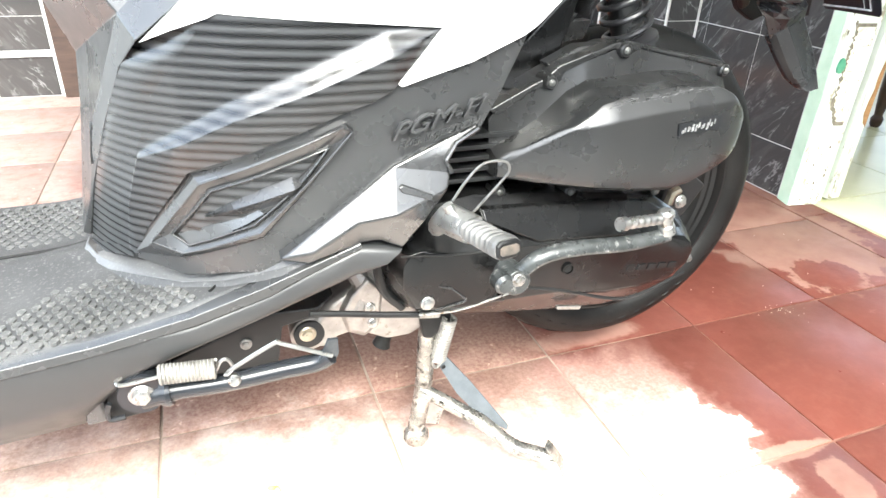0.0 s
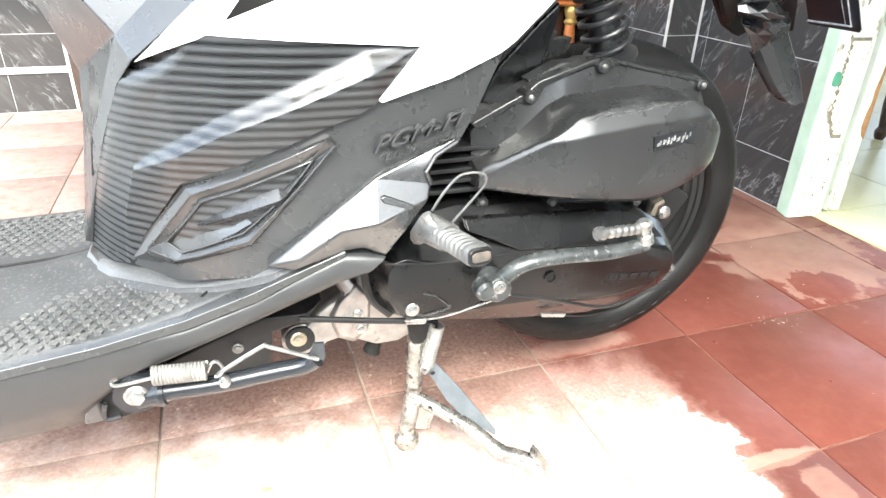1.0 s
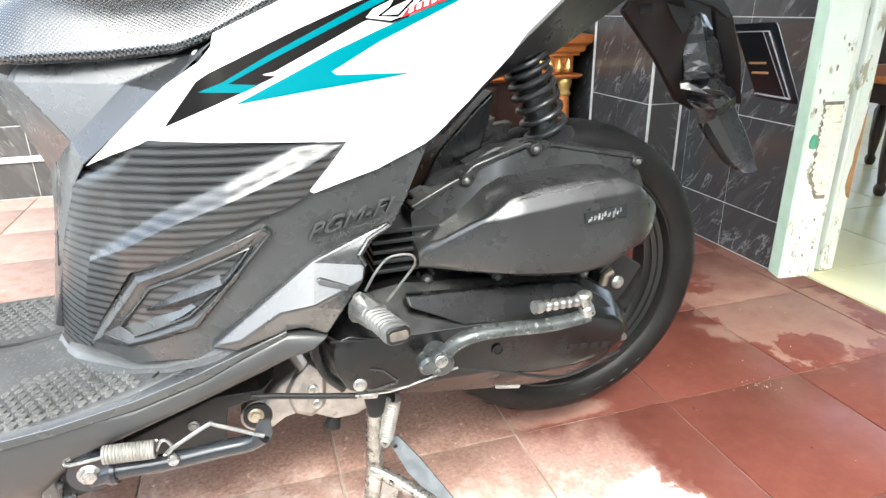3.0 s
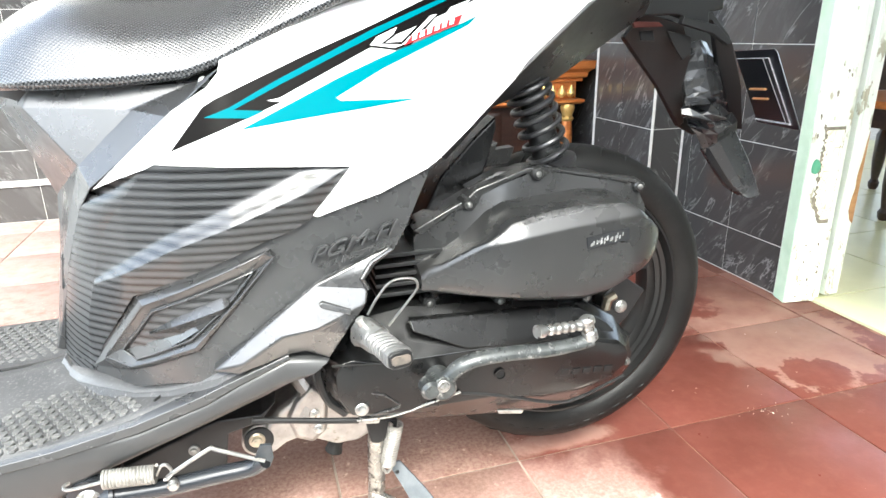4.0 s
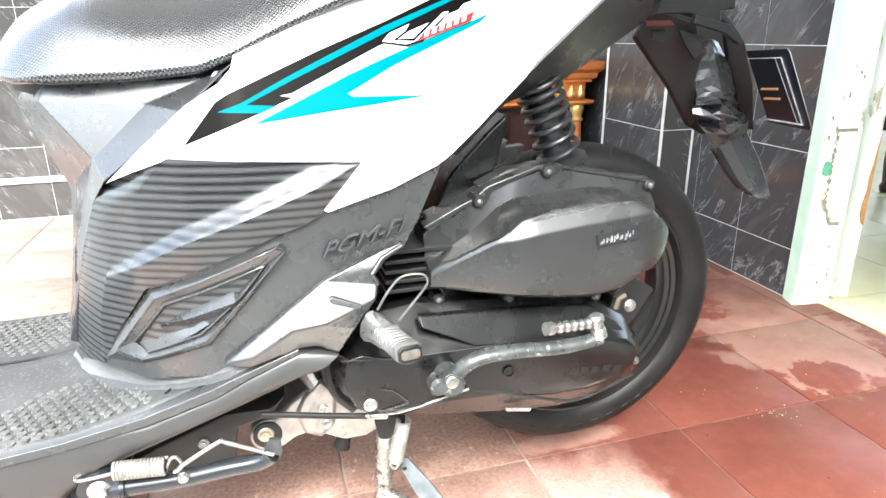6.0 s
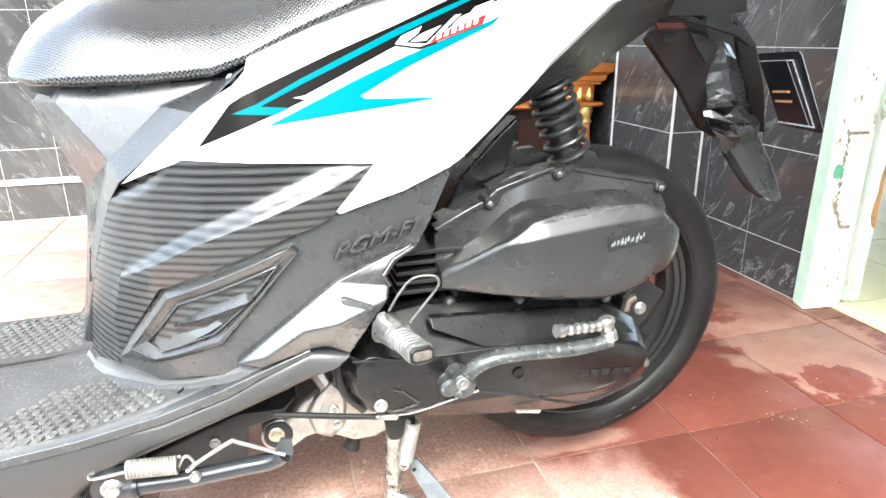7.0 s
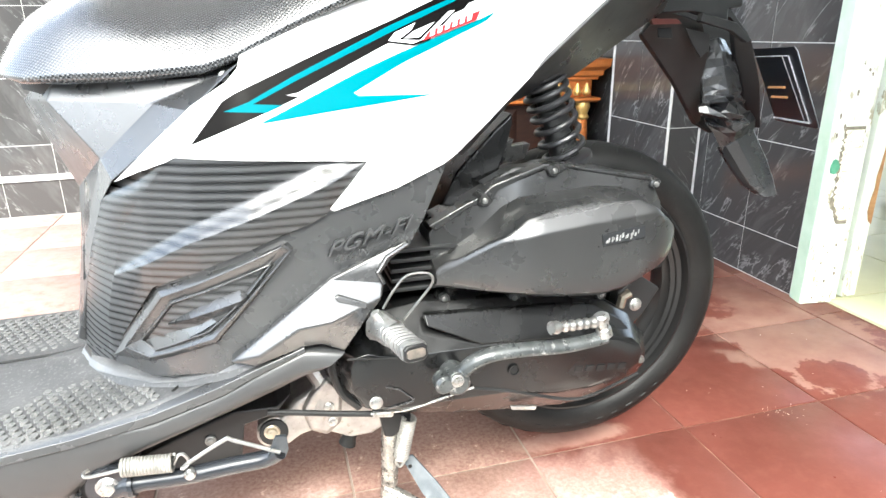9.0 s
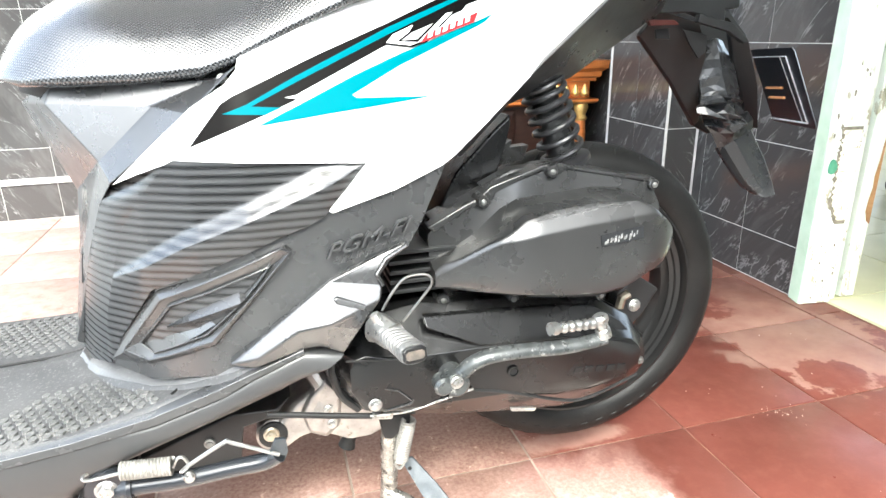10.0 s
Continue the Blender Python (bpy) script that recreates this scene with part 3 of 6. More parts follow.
# out of view; its edges limit how much sky reaches floor and seat
ceiling = solid("ceiling", box(-1.38, 1.02, -1.6, 2.1, 2.25, 2.40), M_CEILING, "unseen pale porch ceiling, edges set to shape the light", "ceiling", "structure")


# unseen wall, added so upright faces mirror something dark instead of low sky
low_sky_blocker = solid("low_sky_blocker", box(-9.0, 4.6, -3.7, -3.5, -0.14, 1.7), M_BLOCKER, "unseen dark wall added to block the low sky", "wall", "structure")


def clad(parent, spans, rows, place, name="wall_tile"):
    """Glazed tiles on a wall; place turns (u, depth, z) into a point."""
    for u0, u1 in spans:
        for z0, z1 in rows:
            g, b = 0.0011, 0.0008
            a0, a1, c0, c1 = u0 + g, u1 - g, z0 + g, z1 - g
            cu, cz = (a0 + a1) / 2, (c0 + c1) / 2
            mid = Vector(place(cu, 0, cz))
            back = [place(u, 0.008, z) for u, z in ((a0, c0), (a1, c0), (a1, c1), (a0, c1))]
            edge = [place(u, 0.0006, z) for u, z in ((a0, c0), (a1, c0), (a1, c1), (a0, c1))]
            face = [place(u, 0.0, z) for u, z in ((a0 + b, c0 + b), (a1 - b, c0 + b), (a1 - b, c1 - b), (a0 + b, c1 - b))]
            bm = loft(*[[tuple(Vector(p) - mid) for p in ring] for ring in (back, edge, face)])
            ob = new(name, mesh_of(name, bm, M_MARBLE))
            ob.location = mid
            ob.parent = parent


ROWS_EAST = [(0.002, 0.134), (0.134, 0.390), (0.390, 0.646), (0.646, 0.902), (0.902, 1.158)]
clad(wall_east, [(0.434, 0.635), (0.635, 0.838), (0.838, 0.878)], ROWS_EAST, lambda u, d, z: (0.937 + d, u, z))
clad(wall_pier, [(0.829, 0.934)], ROWS_EAST, lambda u, d, z: (u, 0.882 + d, z))
clad(wall_pier, [(0.890, 1.062), (1.062, 1.228)], ROWS_EAST, lambda u, d, z: (0.823 + d, u, z))
ROWS_NORTH = [(0.002, 0.143), (0.166, 0.283), (0.283, 0.535), (0.535, 0.79), (0.79, 1.04)]
NORTH_SPANS = [(-1.19 - 0.2 * (k + 1), -1.19 - 0.2 * k) for k in range(7)] + [(-1.19, -0.99)]
clad(wall_north, NORTH_SPANS, ROWS_NORTH, lambda u, d, z: (u, 1.96 + d, z))
pier_trim = solid("pier_trim", box(0.8222, 0.8262, 0.8812, 0.8855, 0, 2.24), M_GROUT, "whitish filler strip along the pier corner", "trim", "structure")
solid("pier_end_trim", box(0.8222, 0.835, 1.2290, 1.240, 0, 2.24), M_GROUT, "whitish filler strip along the pier end", "trim", "structure")
corner_trim = solid("corner_trim", box(0.9345, 0.9385, 0.8785, 0.8835, 0, 2.24), M_GROUT, "whitish filler in the wall corner", "trim", "structure")
solid("wall_strip", box(-2.6, -0.985, 1.953, 1.972, 0.145, 0.1530), M_GROUT, "narrow white strip along the back wall", "trim", "structure")
solid("wall_strip_upper", box(-2.6, -0.985, 1.953, 1.972, 0.1560, 0.1640), M_GROUT, "narrow white strip along the back wall", "trim", "structure")
solid("wall_post", box(-0.974, -0.90, 1.925, 1.972, 0, 2.24), M_BROWN, "dark brown wooden post at the end of the tiles", "trim", "structure", bevel=0.004)
solid("wall_board", box(-0.899, -0.51, 1.945, 1.972, 0, 2.24), M_BROWN, "dark wooden boarding on the back wall", "trim", "structure")
solid("wall_end_trim", box(-0.984, -0.976, 1.953, 1.972, 0, 2.24), M_GROUT, "white edging at the end of the tiles", "trim", "structure")

# the doorway, its frame and the open leaf
door_frame = thing("door_frame", "white painted wooden door frame, chipped to older green coats", "door frame", "structure")
part("post", loft(*[[(0.918, 0.376, z), (1.003, 0.364, z), (1.006, 0.368, z), (1.006, 0.43, z), (0.936, 0.432, z)] for z in (0.0, 0.35, 0.8, 1.4, 2.1)]), M_PAINT, door_frame, "", 0.004)
part("stop", box(1.0075, 1.032, 0.376, 0.43, 0.0, 2.1), M_PAINT, door_frame, "", 0.002)
part("post", box(0.936, 1.018, -0.52, -0.46, 0.0, 2.1), M_PAINT, door_frame, "", 0.004)
part("head", box(0.936, 1.018, -0.459, 0.361, 2.04, 2.1), M_PAINT, door_frame, "", 0.004)
door_leaf = thing("door_leaf", "white wooden door leaf standing open, paint peeling to bare wood", "door")
part("board", box(1.042, 1.086, 0.368, 1.16, 0.008, 2.03), M_PAINT, door_leaf, "", 0.003)
part("edge_bead", box(1.048, 1.055, 0.3650, 0.3676, 0.01, 2.03), M_PAINT, door_leaf, "", 0.001)
bare = [(1.074, 0.215), (1.0855, 0.205), (1.0855, 0.44), (1.081, 0.41), (1.078, 0.37), (1.072, 0.33), (1.074, 0.30), (1.068, 0.27), (1.066, 0.24)]
part("bare_patch", loft([(x, 0.3676, z) for x, z in bare], [(x, 0.3664, z) for x, z in bare]), M_BAREWOOD, door_leaf, "bare orange wood where paint flaked off")


def post_y(x):
    """The front of the post lies a little aslant."""
    return 0.376 - (x - 0.918) / 0.085 * 0.012


green = [(0.940 + 0.013 * random.uniform(0.6, 1.1) * math.cos(a), 0.361 + 0.019 * random.uniform(0.6, 1.1) * math.sin(a)) for a in (2 * math.pi * k / 11 for k in range(11))]
part("paint_chip", prism(green, post_y(0.940) - 0.0025, post_y(0.940) + 0.003), M_GREENCHIP, door_frame, "flaked spot of green undercoat")
for k in range(40):
    cx, cz = random.uniform(0.924, 0.998), random.uniform(0.02, 0.95) if k > 14 else random.uniform(0.0, 0.16)
    r = random.uniform(0.0012, 0.0036)
    pts = [(min(max(cx + r * random.uniform(0.5, 1.3) * math.cos(a), 0.920), 1.0015), cz + random.uniform(1.2, 2.4) * r * random.uniform(0.5, 1.3) * math.sin(a)) for a in (2 * math.pi * q / 9 for q in range(9))]
    part("paint_chip", prism(pts, post_y(cx) - 0.0011, post_y(cx) + 0.002), random.choice((M_CHIP, M_CHIP, M_OLDCOAT)), door_frame, "flaked spot in the white paint")

part("side_coat", loft(*[[(0.9175, 0.380, z), (0.9325, 0.428, z), (0.9345, 0.428, z), (0.9195, 0.380, z)] for z in (0.0, 1.0, 2.1)]), M_PALEGREEN, door_frame, "pale green older coat on the side of the post")


def ragged_strip(x0, x1, z0, z1, jag, lift):
    """A strip of flaked paint with torn edges on the sloping front of the post."""
    zs = [z0 + (z1 - z0) * q / 60 for q in range(61)]
    left = [(x0 + (x1 - x0) * 0.5 * max(0.0, 1 - (z - z0) / 0.05) + random.uniform(-jag, jag), z) for z in zs]
    right = [(x1 + random.uniform(-jag, jag) * 0.4, z) for z in zs]
    outline = left + right[::-1]
    bm = bmesh.new()
    near = [bm.verts.new((x, post_y(x) - lift, z)) for x, z in outline]
    far = [bm.verts.new((x, post_y(x) + 0.001, z)) for x, z in outline]
    n = len(outline)
    for q in range(60):
        bm.faces.new((near[q], near[q + 1], near[n - 2 - q], near[n - 1 - q]))
    for q in range(n):
        bm.faces.new((near[q], near[(q + 1) % n], far[(q + 1) % n], far[q]))
    return bm


part("flaked_edge", ragged_strip(0.9480, 1.0022, 0.215, 0.458, 0.0040, 0.0006), M_CHIP, door_frame, "dark torn edge of the white paint")
part("flaked_strip", ragged_strip(0.9540, 1.0015, 0.225, 0.450, 0.0040, 0.0012), M_FLAKED, door_frame, "cracked cream undercoat")

# the room behind the doorway
room_floor = solid("room_floor", box(1.0, 4.6, -2.1, 3.4, -0.1, -0.004), M_GROUT, "cream tiled floor of the room", "floor", "structure")
room_tile = mesh_of("floor_tile", loft(square(0.198, -0.004), square(0.198, 0.002), square(0.197, 0.003)), M_CREAM)
for i in range(6):
    for j in range(-3, 8):
        ob = new("floor_tile", room_tile)
        ob.parent, ob.location = room_floor, (1.2 + 0.4 * i, 0.17 + 0.4 * j, 0)
wall_room = solid("wall_room", box(1.02, 4.6, 3.2, 3.3, 0, 2.25), M_PLASTER, "plain plastered room wall", "wall", "structure")
wall_room_side = solid("wall_room_side", box(4.5, 4.6, -2.1, 0.4, 0, 2.25), M_PLASTER, "plain plastered room wall beside the window", "wall", "structure")
wall_room_sill = solid("wall_room_sill", box(4.5, 4.6, 0.4, 3.2, 0, 0.8), M_PLASTER, "plastered wall under the room window", "wall", "structure")

room_ceiling = solid("room_ceiling", box(1.02, 4.6, -1.1, 3.3, 2.25, 2.40), M_PLASTER, "plain white room ceiling", "ceiling", "structure")
wall_room_front = solid("wall_room_front", box(1.02, 4.6, -1.1, -1.0, 0, 2.25), M_PLASTER, "plain plastered room wall", "wall", "structure")

chair = thing("wooden_chair", "dark brown wooden chair with turned legs in the room", "chair")
CX, CY = 1.84, 0.86
for dx in (0.0, 0.40):
    for dy in (0.0, 0.38):
        profile = [(0.014, 0.0), (0.02, 0.012), (0.022, 0.03), (0.014, 0.045), (0.018, 0.075), (0.024, 0.13), (0.026, 0.24), (0.017, 0.26), (0.026, 0.28), (0.026, 0.40)]
        part("leg", lathe(profile, (CX + dx, CY + dy, 0.003), (0, 0, 1), 16), M_DARKTEAK, chair)
part("rail", box(CX - 0.02, CX + 0.42, CY - 0.015, CY + 0.015, 0.33, 0.40), M_DARKTEAK, chair, "", 0.003)
part("rail", box(CX - 0.015, CX + 0.015, CY + 0.02, CY + 0.36, 0.33, 0.40), M_DARKTEAK, chair, "", 0.003)
part("seat", box(CX - 0.04, CX + 0.44, CY - 0.04, CY + 0.42, 0.402, 0.43), M_TEAK, chair, "", 0.006)
part("backrest", box(CX - 0.03, CX + 0.43, CY + 0.38, CY + 0.41, 0.432, 0.95), M_DARKTEAK, chair, "", 0.006)

# carved cabinet against the back wall
cabinet = thing("carved_cabinet", "carved teak cabinet with gilded frieze and columns", "cabinet")
CL, CR, CF, CB = -0.50, 0.925, 1.52, 1.94
part("body", box(CL + 0.04, CR - 0.06, CF + 0.06, CB, 0.07, 0.47), M_DARKTEAK, cabinet, "dark red-brown panelled body", 0.004)
part("plinth", box(CL + 0.01, CR - 0.02, CF + 0.02, CB, 0.0, 0.068), M_TEAK, cabinet, "", 0.006)
part("ledge", loft([(CL, CF, 0.405), (CR, CF, 0.405), (CR, CB, 0.405), (CL, CB, 0.405)], [(CL - 0.006, CF - 0.02, 0.415), (CR + 0.006, CF - 0.02, 0.415), (CR + 0.006, CB, 0.415), (CL - 0.006, CB, 0.415)],
                   [(CL - 0.006, CF - 0.02, 0.425), (CR + 0.006, CF - 0.02, 0.425), (CR + 0.006, CB, 0.425), (CL - 0.006, CB, 0.425)]), M_TEAK, cabinet, "", 0.002)
part("frieze", box(CL + 0.02, CR - 0.02, CF + 0.015, CB, 0.427, 0.492), M_TEAK, cabinet)
cornice_profile = [(0.0, 0.494), (0.0, 0.505), (0.018, 0.512), (0.022, 0.530), (0.045, 0.545), (0.05, 0.575), (0.02, 0.578)]
part("cornice", loft(*[[(CL - o, CF - o, z), (CR + o * 0.6, CF - o, z), (CR + o * 0.6, CB, z), (CL - o, CB, z)] for o, z in cornice_profile]), M_TEAK, cabinet)
for k in range(34):
    x = CL + 0.045 + k * (CR - CL - 0.09) / 33
    part("carving", lathe([(0.006, 0.0), (0.016, 0.008), (0.018, 0.018), (0.011, 0.032), (0.004, 0.050)], (x, CF + 0.012, 0.432), (0, -0.12, 1), 10), M_GOLD, cabinet, "gilded leaf carving")
for k in (0, 3, 6):
    x = CL + 0.045 + k * (CR - CL - 0.09) / 6
    column = part("column", lathe([(0.03, 0.07), (0.03, 0.10), (0.02, 0.115), (0.024, 0.20), (0.024, 0.28), (0.02, 0.335)], (x, CF + 0.03, 0), (0, 0, 1), 16), M_TEAK if k else M_DARKTEAK, cabinet)
    part("capital", lathe([(0.022, 0.336), (0.028, 0.345), (0.02, 0.358), (0.026, 0.375), (0.03, 0.39), (0.026, 0.404)], (x, CF + 0.03, 0), (0, 0, 1), 16), M_GOLD, column, "gilded capital")
for k in range(6):
    x0 = CL + 0.10 + k * (CR - CL - 0.09) / 6
    x1 = x0 + (CR - CL - 0.09) / 6 - 0.11
    part("panel", loft(at_y([(x0, 0.1), (x1, 0.1), (x1, 0.385), (x0, 0.385)], CF + 0.058), at_y([(x0 + 0.02, 0.12), (x1 - 0.02, 0.12), (x1 - 0.02, 0.365), (x0 + 0.02, 0.365)], CF + 0.048)), M_DARKTEAK, cabinet)


# ---- the scooter ----
def body_side(x, z):
    """Half width of the bodywork on the side that faces the yard."""
    y = -0.203 + max(0, z - 0.56) * 0.42 + max(0, -0.40 - x) * 0.2 + max(0, -0.45 - x) * 0.25 + max(0, -0.50 - x) * 0.25 + max(0, -0.56 - x) * 0.8
    if x > -0.15:
        y += (x + 0.15) * 0.22
    if x > 0.1:
        y += (x - 0.1) * 0.2
    return y


def offset_side(d):
    return lambda x, z: body_side(x, z) + d


scooter = thing("motor_scooter", "white and black motor scooter with cyan stripes, parked on its stand", "motor scooter")

# rear wheel
WX, WZ, WR = 0.0585, 0.2945, 0.236
hub = part("rear_wheel", lathe([(0.02, -0.075), (0.045, -0.07), (0.06, -0.03), (0.06, 0.04), (0.03, 0.07)], (WX, 0, WZ), (0, 1, 0), 28), M_RIM, scooter, "black cast wheel with a worn tyre")
tyre_profile = [(0.180, -0.034), (0.184, -0.042), (0.199, -0.048), (0.214, -0.047), (0.226, -0.040), (0.233, -0.027), (WR, -0.010), (WR, 0.010), (0.233, 0.027), (0.226, 0.040), (0.214, 0.047), (0.199, 0.048), (0.184, 0.042), (0.176, 0.034)]
part("tyre", lathe(tyre_profile, (WX, 0, WZ), (0, 1, 0), 72, None, True), M_TYRE, hub, "worn black tyre with dusty sidewall", 0, 50)
rim_profile = [(0.184, -0.034), (0.1815, -0.042), (0.1785, -0.042), (0.1745, -0.034), (0.1735, -0.036), (0.1725, -0.033), (0.166, -0.030), (0.1650, -0.032), (0.1635, -0.029), (0.1575, -0.026), (0.1560, -0.028), (0.1545, -0.024), (0.148, -0.018), (0.145, 0.0), (0.149, 0.015), (0.180, 0.036), (0.184, 0.030)]
part("rim", lathe(rim_profile, (WX, 0, WZ), (0, 1, 0), 64, None, True), M_RIM, hub)
for k in range(6):
    a = radians(20 + 60 * k)
    d, s = Vector((math.cos(a), 0, math.sin(a))), Vector((-math.sin(a), 0, math.cos(a)))
    c = Vector((WX, 0, WZ))
    rings = []
    for r, w, h in ((0.05, 0.020, 0.022), (0.10, 0.014, 0.016), (0.160, 0.019, 0.020)):
        rings.append([c + d * r + s * w * i + Vector((0, h * j, 0)) for i, j in ((-1, -1), (1, -1), (1, 1), (-1, 1))])
    part("spoke", loft(*rings), M_RIM, hub, "", 0.003)
for k in range(34):
    a = radians(k * 360 / 34)
    for side in (-1, 1):
        b = a + (0.09 if side > 0 else 0.0)
        pts = []
        for dr, dt, yy in ((-0.0012, 0.0, 0.006), (-0.0016, 0.05, 0.018), (-0.0044, 0.10, 0.0285), (-0.0115, 0.12, 0.0395)):
            r = WR + dr
            pts.append((WX + r * math.cos(b + dt), side * yy, WZ + r * math.sin(b + dt)))
        part("tread_groove", tube(pts, 0.0018, 5), M_HOSE_SHADE, hub)
for k in range(16):
    a = radians(228 + 7.5 * k)
    pts = [(WX + 0.208 * math.cos(a + t), -0.0478, WZ + 0.208 * math.sin(a + t)) for t in (-0.03, 0.0, 0.028 - 0.004 * (k % 3))]
    part("moulded_mark", tube(pts, [0.0006, 0.0013, 0.0006], 6, None, 0.6), M_TYRE, hub)

# belt case cover
case_outline = [(-0.325, 0.305), (-0.322, 0.332), (-0.305, 0.354), (-0.275, 0.373), (-0.221, 0.380), (-0.136, 0.373), (-0.029, 0.360), (0.021, 0.350), (0.062, 0.325), (0.087, 0.292), (0.096, 0.264), (0.094, 0.244), (0.071, 0.219), (0.022, 0.205), (-0.029, 0.202), (-0.103, 0.209), (-0.181, 0.219), (-0.255, 0.232), (-0.297, 0.249), (-0.318, 0.278)]
case_front = [(-0.311, 0.325), (-0.304, 0.337), (-0.290, 0.340), (-0.266, 0.334), (-0.229, 0.333), (-0.150, 0.332), (-0.047, 0.325), (0.016, 0.318), (0.047, 0.310), (0.059, 0.299), (0.064, 0.288), (0.060, 0.272), (0.037, 0.257), (-0.007, 0.248), (-0.055, 0.248), (-0.120, 0.259), (-0.186, 0.261), (-0.262, 0.262), (-0.296, 0.270), (-0.311, 0.297)]
belt_case = part("belt_case", loft(at_y(inset(case_outline, 1.0), -0.06), at_y(case_outline, -0.150), at_y(case_front, -0.188), at_y(inset(case_front, 0.93), -0.1905)), M_COVER, scooter, "dull black belt case cover with scuffs", 0.004)
part("top_plate", slab([(-0.223, -0.178, 0.375), (-0.187, -0.176, 0.372), (-0.034, -0.160, 0.356), (0.006, -0.160, 0.350), (0.041, -0.168, 0.328), (0.056, -0.178, 0.310), (-0.047, -0.191, 0.325), (-0.157, -0.191, 0.333), (-0.221, -0.186, 0.363)], 0.01), M_COVER, belt_case, "", 0.002)
part("lower_step", tube(smooth_path([(-0.165, -0.190, 0.275), (-0.116, -0.190, 0.262), (-0.039, -0.184, 0.233), (0.001, -0.184, 0.233), (0.063, -0.184, 0.254)], 4), 0.0022, 8), M_HOSE_SHADE, belt_case, "dark groove along the case")
part("seam", tube([(-0.350, -0.180, 0.295), (-0.315, -0.192, 0.339), (-0.266, -0.192, 0.333), (-0.223, -0.192, 0.331)][1:], 0.0012, 6), M_HOSE_SHADE, belt_case)
part("case_rib", tube(smooth_path([(-0.290, -0.178, 0.255), (-0.248, -0.186, 0.258), (-0.200, -0.192, 0.271), (-0.167, -0.194, 0.279)]), 0.0016, 8), M_STEEL, belt_case, "bright worn edge of the casting")
part("raised_edge", tube([(-0.276, -0.1915, 0.267), (-0.242, -0.1915, 0.2715), (-0.2405, -0.1915, 0.274), (-0.258, -0.1915, 0.291), (-0.273, -0.1915, 0.296)], [0.0010, 0.0014, 0.0014, 0.0012, 0.0006], 8), M_GREY, belt_case, "worn raised edge on the case")
part("crank_rim", tube(smooth_path([(-0.296, -0.142, 0.360), (-0.317, -0.142, 0.340), (-0.326, -0.142, 0.305), (-0.319, -0.142, 0.270), (-0.298, -0.142, 0.245)], 4), 0.0065, 10), M_DULL, belt_case, "dull black rim behind the case")
hole_c = (-0.115, -0.192, 0.292)
part("cover_hole", lathe([(0.0075, 0.0), (0.0075, -0.0012), (0.0058, -0.0012), (0.0055, 0.008)], hole_c, (0, 1, 0), 24, None, True), M_COVER, belt_case, "round hole with a raised lip")
part("hole_plug", lathe([(0.0052, 0.0), (0.0052, 0.004)], (hole_c[0], hole_c[1] + 0.0005, hole_c[2]), (0, 1, 0), 20), M_HOSE_SHADE, belt_case)
bolt("bolt", (-0.285, -0.191, 0.277), (0, -1, 0), 0.0065, M_STEEL, belt_case)
bolt("bolt", (0.069, -0.180, 0.271), (0.3, -1, 0), 0.0045, M_BOLT, belt_case)
part("drain_tab", slab([(-0.108, -0.168, 0.225), (-0.071, -0.168, 0.218), (-0.074, -0.168, 0.213), (-0.106, -0.168, 0.219)], 0.004), M_STEEL, belt_case, "", 0.001)
emblem_a, emblem_b = Vector((-0.035, -0.191, 0.275)), Vector((0.042, -0.191, 0.268))
for k in range(5):
    p = emblem_a.lerp(emblem_b, (k + 0.1) / 5)
    q = emblem_a.lerp(emblem_b, (k + 0.82) / 5)
    up = Vector((0.002, 0, 0.0085))
    part("emblem_bar", slab([tuple(p), tuple(q), tuple(q + up), tuple(p + up)], 0.004), M_COVER, belt_case, "raised emblem block in the casting", 0.0008).location.y = -0.0006

# air cleaner
AIR_TOP = [(-0.205, 0.462), (-0.197, 0.473), (-0.156, 0.491), (-0.128, 0.505), (-0.060, 0.528), (-0.040, 0.529), (0.0, 0.524), (0.086, 0.502), (0.101, 0.474)]
AIR_UPPER = [(-0.205, 0.432), (-0.182, 0.440), (-0.153, 0.457), (-0.119, 0.486), (-0.098, 0.496), (-0.047, 0.500), (0.0, 0.503), (0.036, 0.500), (0.060, 0.490), (0.087, 0.466), (0.101, 0.452)]
AIR_RIDGE = [(-0.205, 0.424), (-0.201, 0.430), (-0.181, 0.443), (-0.136, 0.465), (-0.106, 0.484), (-0.069, 0.493), (-0.027, 0.497), (0.031, 0.496), (0.048, 0.489), (0.064, 0.477), (0.101, 0.449)]
AIR_FOLD = [(-0.205, 0.420), (-0.137, 0.461), (-0.094, 0.469), (-0.032, 0.476), (0.052, 0.482), (0.064, 0.471), (0.101, 0.446)]
AIR_LOW = [(-0.207, 0.404), (-0.164, 0.398), (-0.116, 0.393), (-0.058, 0.384), (-0.012, 0.380), (0.018, 0.385), (0.047, 0.399), (0.080, 0.414), (0.101, 0.424)]


def along(line, x):
    """The height of a line of corners at x."""
    for (x0, z0), (x1, z1) in zip(line, line[1:]):
        if x <= x1:
            return z0 + (z1 - z0) * max(0.0, x - x0) / (x1 - x0)
    return line[-1][1]


def air_depth(x):
    """How far the front stands out: flat at the wheel, bending back round a soft upright fold, rounded at the tail end."""
    bend = max(0.0, -0.088 - x)
    d = 0.074 - (0.5 * 0.42 / 0.05 * bend * bend if bend < 0.05 else 0.42 * (bend - 0.025))
    tail = max(0.0, x - 0.030) / 0.071
    return d - 0.036 * tail ** 2.6


